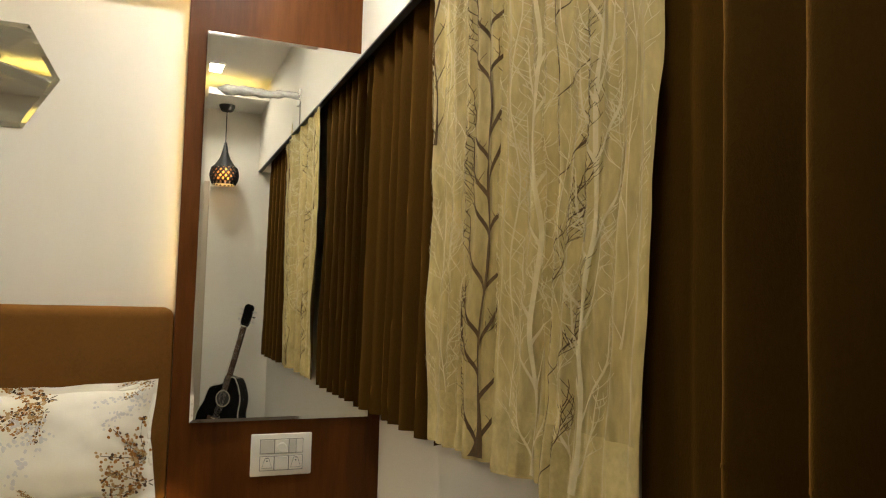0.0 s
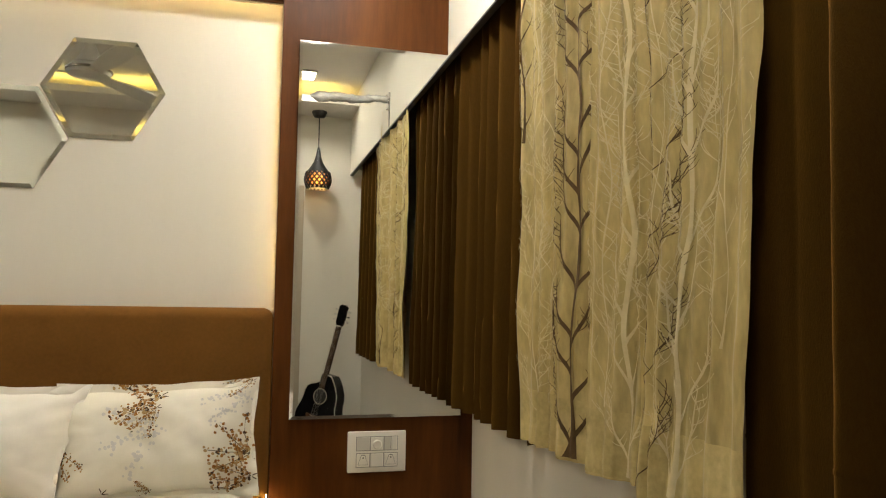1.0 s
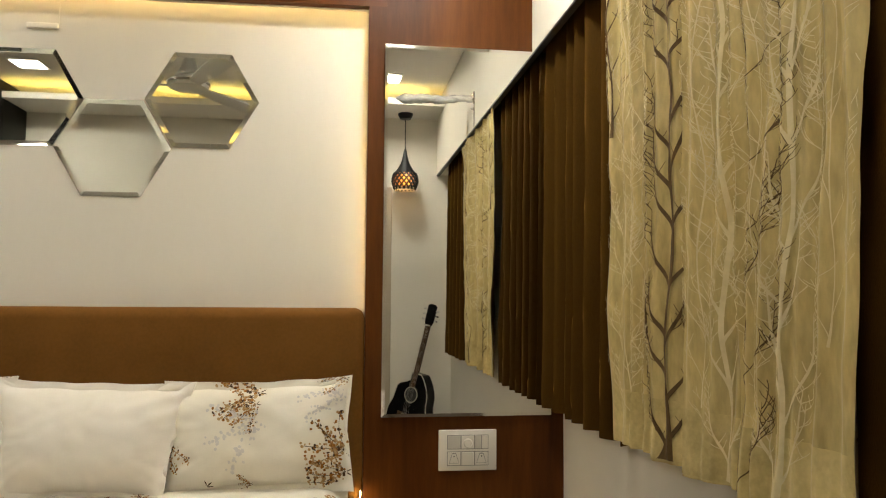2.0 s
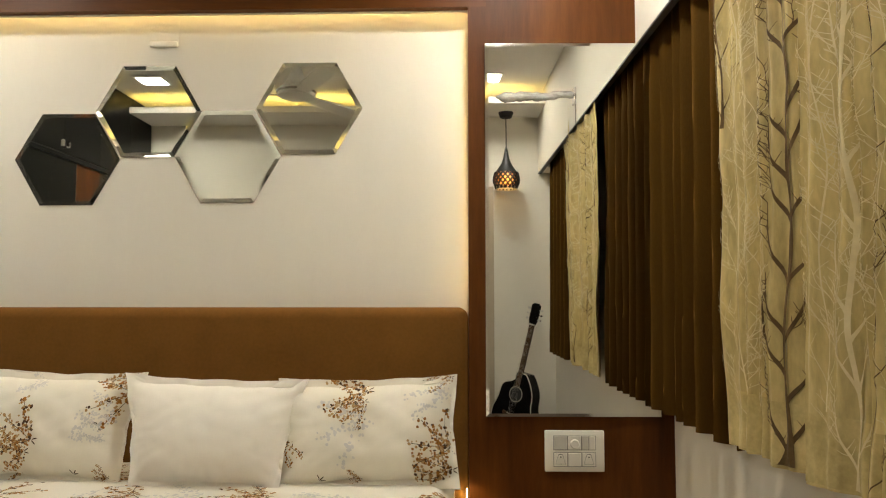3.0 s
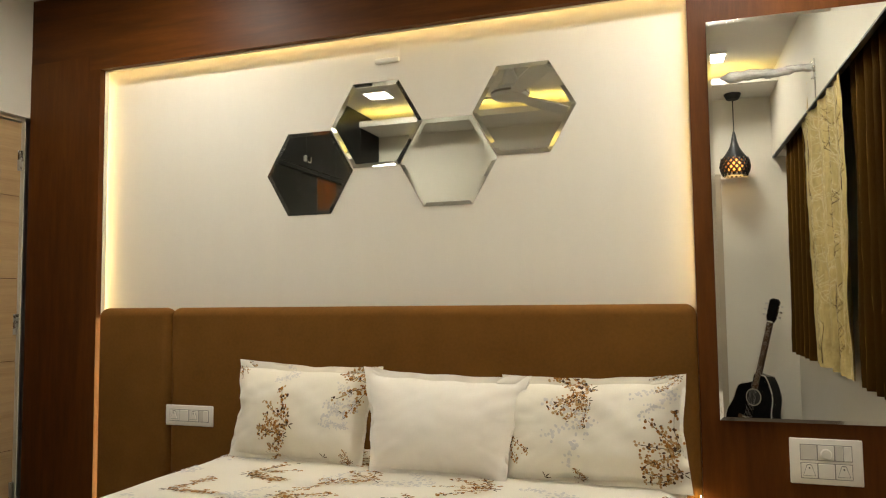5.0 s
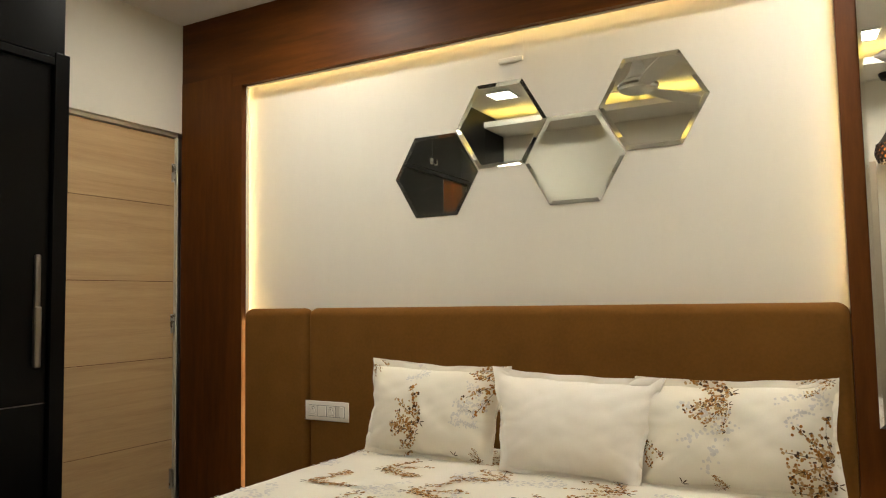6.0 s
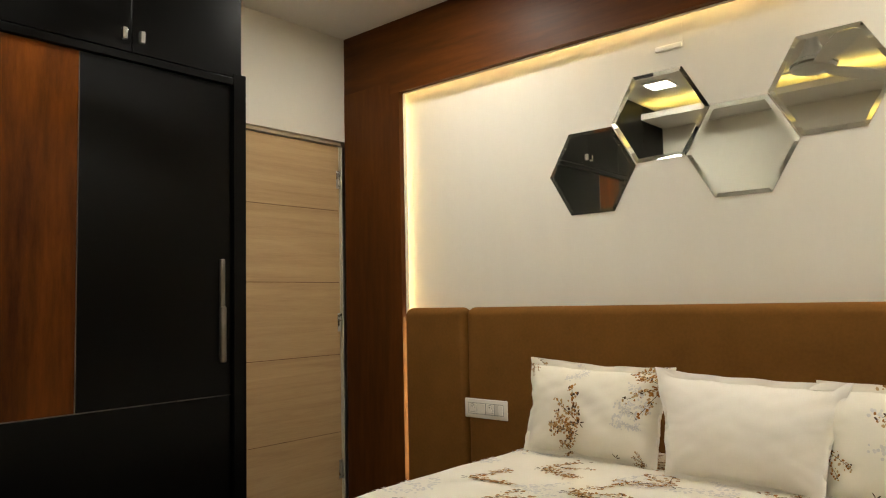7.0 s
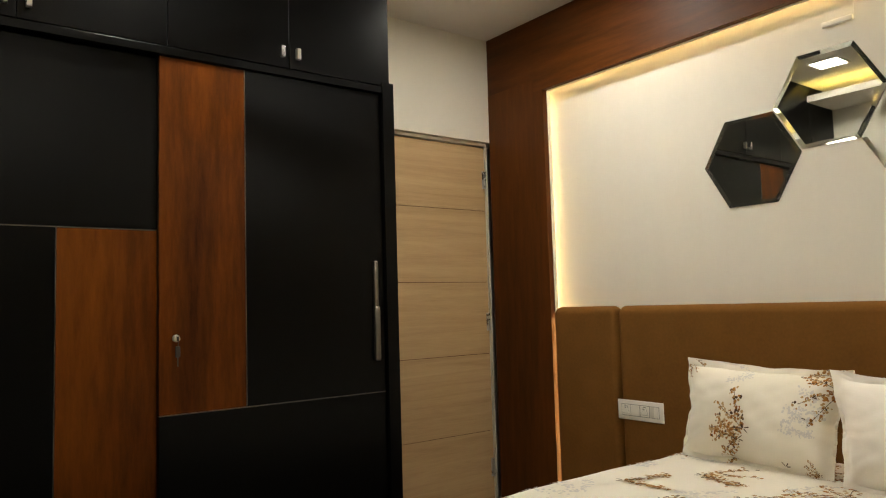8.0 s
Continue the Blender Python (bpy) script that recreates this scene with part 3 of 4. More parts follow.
# ---------------------------------------------------------------- switch plates
def switch_plate(name, label, x, y, z, w, h, cols, rows_of):
    t = thing(name, pose(x, y, z), label, "switch plate")
    part("plate", box(-w / 2, w / 2, -0.010, 0.0, -h / 2, h / 2, 0.004, seg=3), PLASTIC, t, smooth=True)
    cw, ch = 0.047, 0.047
    rows = len(rows_of)
    for r, kinds in enumerate(rows_of):
        for c, kind in enumerate(kinds):
            cx = (c - (len(kinds) - 1) / 2) * (cw + 0.0035) * cols
            cz = ((rows - 1) / 2 - r) * (ch + 0.012)
            # thin grey plate under each module, drawn as the shade in the gap
            rec = part("gap_shade", box(cx - cw / 2 - 0.0022, cx + cw / 2 + 0.0022, -0.0105, -0.0085, cz - ch / 2 - 0.0022, cz + ch / 2 + 0.0022), GREY, t)
            if kind == "wide":
                part("switch", box(cx - cw / 2, cx + cw / 2, -0.014, -0.010, cz - ch / 2, cz + ch / 2, 0.002), PLASTIC, t)
            elif kind == "blank":
                part("blank", box(cx - cw / 2, cx + cw / 2, -0.012, -0.010, cz - ch / 2, cz + ch / 2, 0.001), PLASTIC_D, t)
            elif kind == "pair":
                part("blank", box(cx - cw / 2, cx - 0.001, -0.012, -0.010, cz - ch / 2, cz + ch / 2, 0.001), PLASTIC_D, t)
                part("switch", box(cx + 0.001, cx + cw / 2, -0.015, -0.010, cz - ch / 2, cz + ch / 2, 0.002), PLASTIC, t)
            elif kind == "dial":
                part("blank", box(cx - cw / 2, cx + cw / 2, -0.012, -0.010, cz - ch / 2, cz + ch / 2, 0.001), PLASTIC, t)
                bm = lathe([(0.0165, 0.0), (0.0165, 0.009), (0.014, 0.012), (0.0001, 0.012)], 24)
                bmesh.ops.rotate(bm, verts=bm.verts, matrix=Matrix.Rotation(radians(90), 3, "X"))
                bmesh.ops.translate(bm, verts=bm.verts, vec=(cx, -0.011, cz - 0.003))
                part("knob", bm, PLASTIC, t, smooth=True)
            else:
                part("socket", box(cx - cw / 2, cx + cw / 2, -0.012, -0.010, cz - ch / 2, cz + ch / 2, 0.001), PLASTIC, t)
                # raised grey plate: shade of the groove round the shield, put into colour
                rim = [(cx - 0.0185, cz - 0.0165), (cx + 0.0185, cz - 0.0165), (cx + 0.0078, cz + 0.0180), (cx + 0.004, cz + 0.0205), (cx - 0.004, cz + 0.0205), (cx - 0.0078, cz + 0.0180)]
                part("groove_shade", extrude_outline(rim, -0.0124, -0.0115), GREY, t)
                out = [(cx - 0.017, cz - 0.015), (cx + 0.017, cz - 0.015), (cx + 0.006, cz + 0.017), (cx - 0.006, cz + 0.017)]
                part("socket_shield", extrude_outline(out, -0.0145, -0.0115, 0.001), PLASTIC, t)
                # dark block on the shield in place of the shade inside the hole
                part("earth_hole_shade", box(cx - 0.0022, cx + 0.0022, -0.0150, -0.0140, cz + 0.007, cz + 0.0115), DARK_EDGE, t)
    return t


switch_plate("switch_plate", "ivory six-part switch plate on the cherry panel", 0.398, PAN - 0.001, 0.592, 0.214, 0.147, 1.0, [("blank", "dial", "pair"), ("socket", "wide", "socket")])
switch_plate("switch_plate", "ivory four-part switch plate on the suede headboard", -2.074, 2.654, 0.642, 0.246, 0.088, 1.0, [("socket", "wide", "socket", "pair")])

# small clear-covered plate high on the niche wall
sen = thing("wall_bracket", pose(-1.178, WALL, 2.18), "small pale plastic bracket high on the niche wall", "bracket")
part("plate", box(-0.056, 0.056, -0.003, 0.0, -0.048, 0.052, 0.001), NICHE, sen)
part("ledge", box(-0.056, 0.056, -0.014, -0.002, -0.052, -0.030, 0.005, seg=3), PLASTIC, sen, smooth=True)

# ---------------------------------------------------------------- wardrobe with sliding doors
WX = -2.45
Y0, Y1 = -0.095, 1.62
wd = thing("wardrobe", pose(WX, 0.0, 0.0), "black wardrobe with two sliding doors and walnut panels", "wardrobe")
bm = box(-0.59, -0.060, Y0, Y1, 0.0, 2.028)
part("body", bm, BLACK, wd)
part("side_frame", box(-0.060, 0.006, 1.567, Y1 + 0.002, 0.0, 2.052, 0.002), BLACK, wd)
part("side_frame", box(-0.060, 0.006, Y0, Y0 + 0.05, 0.0, 2.05, 0.002), BLACK, wd)
part("top_rail", box(-0.060, 0.002, Y0 + 0.05, 1.567, 2.006, 2.034, 0.002), BLACK, wd)


def door_panel(parent, name, mat, x, ya, yb, za, zb):
    part(name, box(x - 0.016, x, ya + 0.001, yb - 0.001, za + 0.001, zb - 0.001, 0.0015), mat, parent)


def trim_line(parent, x, ya, yb, za, zb):
    part("metal_inlay", box(x - 0.01, x + 0.0012, ya, yb, za, zb), STEEL_D, parent)


xr, xl = -0.010, -0.036
rd = part("sliding_door", box(xr - 0.024, xr - 0.012, 0.690, 1.563, 0.03, 2.004), BLACK, wd)
door_panel(rd, "walnut_panel", AMBER_WOOD, xr, 0.690, 0.988, 0.802, 2.004)
door_panel(rd, "black_panel", BLACK, xr, 0.990, 1.563, 0.802, 2.004)
door_panel(rd, "black_panel", BLACK, xr, 0.690, 1.563, 0.03, 0.800)
trim_line(rd, xr, 0.988, 0.990, 0.802, 2.004)
trim_line(rd, xr, 0.690, 1.563, 0.800, 0.802)
h1 = part("handle", box(xr - 0.002, xr + 0.014, 1.512, 1.532, 1.125, 1.319, 0.006, seg=3), STEEL_D, rd, "slim dull steel pull", smooth=True)
part("handle_grip", box(xr - 0.002, xr + 0.020, 1.510, 1.534, 0.926, 1.138, 0.006, seg=3), STEEL_D, rd, "slim dull steel pull", smooth=True)
bm = lathe([(0.012, 0.0), (0.012, 0.010), (0.009, 0.013), (0.0001, 0.013)], 20)
bmesh.ops.rotate(bm, verts=bm.verts, matrix=Matrix.Rotation(radians(90), 3, "Y"))
bmesh.ops.translate(bm, verts=bm.verts, vec=(xr, 0.745, 1.052))
lk = part("lock", bm, CHROME, rd, "round steel lock", smooth=True)
bm = box(xr + 0.012, xr + 0.028, 0.744, 0.747, 1.044, 1.058)
box(xr + 0.016, xr + 0.020, 0.738, 0.754, 0.990, 1.026, 0.002, bm=bm)
box(xr + 0.017, xr + 0.019, 0.744, 0.748, 0.960, 0.992, bm=bm)
tube([(xr + 0.024, 0.746, 1.046), (xr + 0.020, 0.746, 1.022)], 0.0012, 6, bm)
part("keys", bm, DARK_EDGE, rd)

ld = part("sliding_door", box(xl - 0.022, xl - 0.012, Y0 + 0.052, 0.700, 0.03, 2.004), BLACK, wd)
door_panel(ld, "black_panel", BLACK, xl, Y0 + 0.052, 0.700, 1.414, 2.004)
door_panel(ld, "black_panel", BLACK, xl, Y0 + 0.052, 0.390, 0.03, 1.412)
door_panel(ld, "walnut_panel", AMBER_WOOD, xl, 0.392, 0.700, 0.03, 1.412)
trim_line(ld, xl, Y0 + 0.052, 0.700, 1.412, 1.414)
trim_line(ld, xl, 0.390, 0.392, 0.03, 1.412)

loft = thing("loft_cabinet", pose(WX, 0.0, 2.054), "black overhead loft cabinet above the wardrobe", "cabinet")
part("body", box(-0.59, -0.022, Y0, 1.605, 0.0, CEIL - 2.054 - 0.001), BLACK, loft)
edges = (1.606, 1.161, 0.716, 0.271, -0.094)
for i, (b, a) in enumerate(zip(edges, edges[1:])):
    d = part("door", box(-0.020, 0.0, a + 0.0015, b - 0.0015, -0.016, CEIL - 2.054 - 0.004, 0.0015), BLACK, loft)
    ky = a + 0.032 if i % 2 == 0 else b - 0.032
    part("knob", box(0.0, 0.020, ky - 0.008, ky + 0.008, 0.020, 0.062, 0.002), CHROME, d, "small square steel knob")

# ---------------------------------------------------------------- room door
dr = thing("door_1", pose(-3.10, 2.664, 0.0), "closed pale oak laminate door with horizontal grooves", "door")
cuts = (0.004, 0.435, 0.858, 1.256, 1.658, 2.024)
part("core", box(-0.040, -0.0040, -0.83, -0.001, 0.004, 2.024), AMBER_WOOD, dr)
for a, b in zip(cuts, cuts[1:]):
    part("plank", box(-0.008, 0.0, -0.83, -0.001, a + 0.0014, b - 0.0014, 0.001), DOOR_WOOD, dr)
for z in (1.835, 1.035, 0.235):
    bm = tube([(0.006, 0.004, z - 0.05), (0.006, 0.004, z + 0.05)], 0.006, 10)
    box(0.0, 0.003, -0.020, 0.004, z - 0.05, z + 0.05, bm=bm)
    part("hinge", bm, CHROME, dr, "steel hinge")
bm = box(-3.22, -3.08, 2.665, 2.669, 0.0, 2.028)
box(-3.22, -3.085, 1.80, 2.669, 2.028, 2.044, bm=bm)
structure("door_frame_west", bm, WHITE, "thin white frame of the oak door")


# ---------------------------------------------------------------- curtains, in the curtain wall's coordinates
def fold(s, z, ridges, seed, wander=0.008, turn=0.055, sharp=0.0):
    """Where s lies on a hanging fold: 0 on its ridge, 1 in the valley before the next ridge; and which fold it is.
    turn: the width of the cloth's way back to a ridge; sharp: how quickly it falls away behind one."""
    s = s + wander * noise.noise(Vector((s * 2.2, z * 1.6, seed)))
    if s < ridges[0]:
        return min(1.0, (ridges[0] - s) / 0.06), -1
    for i, (a, b) in enumerate(zip(ridges, ridges[1:])):
        if s < b:
            f, back = (s - a) / (b - a), min(0.45, turn / (b - a))
            if f < 1 - back:
                f = f / (1 - back)
                soft = 0.4 * f ** 1.3 + 0.6 * (0.5 - 0.5 * math.cos(math.pi * f))
                return (1 - sharp) * soft + sharp * (0.5 * f ** 0.5 + 0.5 * f ** 3), i
            return 0.5 + 0.5 * math.cos(math.pi * (f - 1 + back) / back), i
    return min(1.0, (s - ridges[-1]) / 0.08), len(ridges)


def brown_off(s, z, ridges, seed, out):
    """How far into the wall the pleated cloth lies."""
    f, i = fold(s, z, ridges, seed)
    deep = out * (0.9 + 0.12 * noise.noise(Vector((i * 3.7, seed, 2)))) * (0.80 + 0.22 * (2.2 - z) / 1.5)
    return 0.102 - deep * (1 - f) + 0.003 * noise.noise(Vector((s * 20, z * 3, seed))) + 0.0022 * noise.noise(Vector((s * 9, z * 14, seed)))


def cloth(name, label, s0, s1, z0, z1, off, mat, hem=None, step=0.0055, nz=44, drift=None, group="curtains"):
    t = thing(name, SIDE, label, "curtain", group)
    ns = int((s1 - s0) / step)
    bm = bmesh.new()
    rows = []
    for j in range(nz + 1):
        f = j / nz
        row = []
        for i in range(ns + 1):
            s = s0 + (s1 - s0) * i / ns
            zb = z0 + 0.006 * noise.noise(Vector((s * 8, 2.2, 0)))
            z = zb + (z1 - zb) * f
            d = drift(s, z) if drift else 0.0
            row.append(bm.verts.new((off(s, z), -(s + d), z)))
        rows.append(row)
    for a, b in zip(rows, rows[1:]):
        for i in range(ns):
            bm.faces.new((a[i], a[i + 1], b[i + 1], b[i]))
    part("cloth", bm, mat, t, smooth=True)
    if hem:
        bm = bmesh.new()
        path = [s0 + (s1 - s0) * i / ns for i in range(ns + 1)]
        last = None
        for s in path:
            d = drift(s, hem) if drift else 0.0
            p = [bm.verts.new((off(s, hem + dz) - 0.0015, -(s + d), hem + dz)) for dz in (-0.003, 0.003)]
            if last:
                bm.faces.new((last[0], p[0], p[1], last[1]))
            last = p
        part("hem_stitch", bm, mat, t)
    return t


MIRROR_SIDE_RIDGES = (0.045, 0.184, 0.300, 0.385, 0.500, 0.640, 0.775)
DOORWAY_SIDE_RIDGES = (1.56, 1.86, 2.005, 2.155, 2.30, 2.45)
cloth("curtain", "brown pleated curtain hanging beside the mirror panel", 0.008, 0.762, 0.748, 2.25, lambda s, z: brown_off(s, z, MIRROR_SIDE_RIDGES, 1.0, 0.090), BROWN, hem=0.86)
cloth("curtain", "brown curtain in wide folds hanging near the doorway", 1.60, 2.50, 0.765, 2.25, lambda s, z: brown_off(s, z, DOORWAY_SIDE_RIDGES, 6.0, 0.085 * min(1.0, max(0.2, (s - 1.70) / 0.08))), BROWN, hem=0.925)


S0, S1, ZB = 0.768, 1.718, 0.77


SHEER_RIDGES = (0.755, 1.02, 1.195, 1.415, 1.82)


def sheer_off(s, z):
    """Broad hanging folds, each sloping in from its ridge, with finer waves and small crumples."""
    f, i = fold(s, z, SHEER_RIDGES, 5.0, 0.014, 0.032, 0.7)
    deep = (0.028, 0.085, 0.090, 0.052, 0.02, 0.02)[i] * (0.65 + 0.35 * min(1.0, (2.2 - z) / 0.9))
    second = 0.0125 * math.sin(2 * math.pi * (s / 0.056 + 0.8 * noise.noise(Vector((s * 4, z * 0.9, 2.0))))) * (0.55 + 0.6 * noise.noise(Vector((s * 3.3, z * 0.7, 4.0))))
    fine = 0.013 * noise.noise(Vector((s * 24, z * 0.8, 3))) + 0.005 * noise.noise(Vector((s * 52, z * 1.4, 2))) + 0.009 * noise.noise(Vector((s * 11, z * 3.2, 6))) + 0.006 * noise.noise(Vector((s * 20, z * 9, 1)))
    ends = 0.010 * math.exp(-((s - 1.710) / 0.04) ** 2)
    return 0.008 + deep * f - 0.010 * max(0.0, 1.1 - z) - ends + second + fine


def sheer_drift(s, z):
    """The cloth draws in a little towards its foot."""
    return -(-0.008 + 0.065 * (s - S0) / (S1 - S0)) * max(0.0, 1.6 - z) / 0.8


sh = cloth("sheer_curtain", "olive gold sheer curtain embroidered with bare trees", S0, S1, ZB, 2.25, sheer_off, SHEER, step=0.004, nz=80, drift=sheer_drift)


def on_sheer(s, z, out=0.0042):
    s = max(S0 + 0.002, min(S1 - 0.002, s))
    z = max(ZB + 0.006, min(2.24, z))
    return Vector((sheer_off(s, z) - out, -(s + sheer_drift(s, z)), z))


# turned-up hem, paler because the cloth is double there
bm = bmesh.new()
last = None
for i in range(231):
    s = S0 + 0.003 + (S1 - S0 - 0.006) * i / 230
    col = [bm.verts.new(on_sheer(s, ZB + 0.006 + 0.137 * k / 8, 0.0009)) for k in range(9)]
    if last:
        for k in range(8):
            bm.faces.new((last[k], col[k], col[k + 1], last[k + 1]))
    last = col
part("hem", bm, HEM, sh, "paler doubled hem", smooth=True)


def twig(bm, surf, rng, s, z, side, length, width, level):
    """A fine shoot that leaves sideways, bends upwards and carries shorter ones."""
    n = max(4, int(length / 0.008))
    ang, path, widths = side * rng.uniform(0.35, 1.25), [], []
    for i in range(n + 1):
        path.append((s, z))
        widths.append(max(0.0010, width * (1 - 0.6 * i / n)))
        s += math.sin(ang) * length / n
        z += math.cos(ang) * length / n
        ang = ang * 0.90 + rng.uniform(-0.16, 0.16)
    ribbon(bm, surf, path, widths)
    if level > 0:
        for i in range(2, n, 2):
            twig(bm, surf, rng, *path[i], side * rng.choice((-0.5, 0.9, 1.0)), length * rng.uniform(0.25, 0.45), width * 0.75, level - 1)


def stitched_tree(bm, rng, s, z0, z1, width, gap, wide, lean=0.0, sides=(-1, 1), foot=2.2, density=1.0):
    """A trunk up the cloth with lyre-shaped forks at even steps and fine shoots outside its arms; wide: how far the arms
    spread; lean: sideways drift for each metre of height."""
    axis = lambda z: s + lean * (z - z0) + 0.007 * math.sin(math.pi * (z - z0) / gap)
    path = [(axis(z0 + 0.01 * k), z0 + 0.01 * k) for k in range(int((z1 - z0) / 0.01))]
    ribbon(bm, on_sheer, path, [width * (0.75 + (foot - 0.75) * max(0.0, 1 - (p[1] - z0) / 0.10) ** 1.6) for p in path])
    fine = min(0.0020, max(0.0014, width * 0.18))
    k = z0 + gap * 0.15
    while k < z1 - 0.05:
        for side in sides:
            reach, top = rng.uniform(0.026, 0.040) * wide, gap * rng.uniform(0.70, 1.05)
            low = k + rng.uniform(-0.035, 0.035)
            arm = []
            for m in range(15):
                f = m / 14
                arm.append((axis(low) + side * reach * (math.sin(min(1.0, f * 1.5) * 1.57) ** 1.3 + 0.12 * f), low + f * top))
            ribbon(bm, on_sheer, arm, [width * (0.60 - 0.52 * m / 14) for m in range(15)])
            for m in range(3, 15):
                if rng.random() < 0.68 * density:
                    twig(bm, on_sheer, rng, *arm[m], side, gap * rng.choice((0.10, 0.16, 0.22, 0.30, 0.40)) * rng.uniform(0.8, 1.2), fine, 1)
                if rng.random() < 0.18 * density:
                    twig(bm, on_sheer, rng, *arm[m], -0.6 * side, gap * rng.uniform(0.08, 0.16), fine, 0)
        k += gap * rng.uniform(0.55, 0.80)


rng = random.Random(4)
pale, deep = bmesh.new(), bmesh.new()
stitched_tree(deep, rng, 0.800, 1.58, 2.2, 0.0050, 0.20, 0.9)
stitched_tree(pale, rng, 0.862, ZB + 0.03, 2.2, 0.0030, 0.21, 1.3)
stitched_tree(pale, rng, 0.945, ZB + 0.12, 2.2, 0.0024, 0.20, 1.2)
stitched_tree(deep, rng, 1.062, ZB, 2.2, 0.0160, 0.190, 1.35, lean=0.03, foot=2.6)
stitched_tree(pale, rng, 1.245, ZB + 0.15, 2.2, 0.0026, 0.20, 1.1, density=0.8)
stitched_tree(pale, rng, 1.305, ZB + 0.01, 2.2, 0.0095, 0.205, 1.1, foot=1.8)
stitched_tree(pale, rng, 1.375, ZB + 0.25, 2.2, 0.0022, 0.22, 1.0, density=0.8)
stitched_tree(deep, rng, 1.425, ZB + 0.02, 2.2, 0.0042, 0.20, 2.1, lean=0.03, sides=(1,), density=1.3)
stitched_tree(pale, rng, 1.475, ZB + 0.2, 2.2, 0.0018, 0.22, 1.0, density=0.7)
stitched_tree(pale, rng, 1.540, ZB + 0.03, 2.2, 0.0105, 0.205, 1.3, lean=0.04, foot=1.9)
stitched_tree(pale, rng, 1.655, ZB + 0.3, 2.2, 0.0022, 0.21, 1.2, density=0.9)
part("tree_embroidery", pale, THREAD_L, sh, "cream thread trees")
part("tree_embroidery", deep, THREAD_D, sh, "brown thread trees")


# ---------------------------------------------------------------- things seen in the mirrors
def guitar():
    t = thing("acoustic_guitar", pose(0.470, 0.06, 0.125, -6, -12.3, 224), "black acoustic guitar with cream binding leaning in the corner", "guitar")
    out = []
    n = 64
    for i in range(n):
        a = 2 * math.pi * i / n
        y = 0.25 - 0.25 * math.cos(a)
        f = y / 0.50
        wdt = 0.205 * math.sin(math.pi * min(1.0, max(0.0, f * 0.93 + 0.035))) ** 0.5 * (1 - 0.30 * f) * (1 - 0.13 * math.exp(-((f - 0.58) / 0.13) ** 2))
        x = wdt * (1 if a < math.pi else -1)
        if x > 0 and f > 0.80:
            x = max(0.035, x - 0.9 * (f - 0.80))
        out.append((x, y))
    part("body", extrude_outline(out, -0.05, 0.05), LACQUER, t)
    bm = tube([(x, -0.0505, z) for x, z in out + out[:1]], 0.0035, 6)
    tube([(x, 0.0505, z) for x, z in out + out[:1]], 0.003, 6, bm)
    part("binding", bm, CREAM, t, "cream edge binding")
    bm = lathe([(0.050, 0), (0.056, 0), (0.056, 0.002), (0.050, 0.002)], 32)
    bmesh.ops.rotate(bm, verts=bm.verts, matrix=Matrix.Rotation(radians(90), 3, "X"))
    bmesh.ops.translate(bm, verts=bm.verts, vec=(0, -0.050, 0.345))
    part("rosette", bm, CREAM, t)
    # dark disc on the lid, standing for the shade inside the hole
    bm = lathe([(0.050, 0), (0.050, 0.0015), (0.0001, 0.0015)], 32)
    bmesh.ops.rotate(bm, verts=bm.verts, matrix=Matrix.Rotation(radians(90), 3, "X"))
    bmesh.ops.translate(bm, verts=bm.verts, vec=(0, -0.050, 0.345))
    part("sound_hole_shade", bm, DARK_EDGE, t)
    part("bridge", box(-0.075, 0.075, -0.06, -0.05, 0.185, 0.210, 0.003), ROSEWOOD, t)
    part("saddle", box(-0.04, 0.04, -0.063, -0.059, 0.200, 0.204), CREAM, t)
    part("neck", box(-0.018, 0.018, -0.062, -0.035, 0.40, 0.85, 0.006), ROSEWOOD, t)
    part("nut", box(-0.024, 0.024, -0.066, -0.058, 0.848, 0.856), CREAM, t)
    part("headstock", extrude_outline([(-0.022, 0.85), (0.022, 0.85), (0.033, 0.88), (0.034, 0.99), (0.015, 1.005), (-0.015, 1.005), (-0.034, 0.99), (-0.033, 0.88)], -0.056, -0.038), LACQUER, t)
    for k in range(3):
        for s in (-1, 1):
            bm = tube([(s * 0.034, -0.047, 0.890 + 0.036 * k), (s * 0.052, -0.047, 0.890 + 0.036 * k)], 0.003, 8)
            box(s * 0.058 - 0.007, s * 0.058 + 0.007, -0.053, -0.041, 0.884 + 0.036 * k, 0.896 + 0.036 * k, 0.003, bm=bm)
            part("tuning_peg", bm, CHROME, t)
    bm = bmesh.new()
    for k in range(6):
        tube([((k - 2.5) * 0.010, -0.064, 0.20), ((k - 2.5) * 0.0070, -0.065, 0.85)], 0.0007, 4, bm)
    part("strings", bm, CHROME, t)


guitar()
st = thing("guitar_stand", pose(0.478, 0.06, 0.0), "low black guitar stand on the floor", "stand")
bm = box(-0.13, 0.13, -0.07, 0.09, 0.0, 0.018, 0.004)
box(-0.09, -0.06, -0.06, 0.06, 0.018, 0.128, 0.004, bm=bm)
box(0.06, 0.09, -0.06, 0.06, 0.018, 0.128, 0.004, bm=bm)
part("cradle", bm, LAMP_BLACK, st)

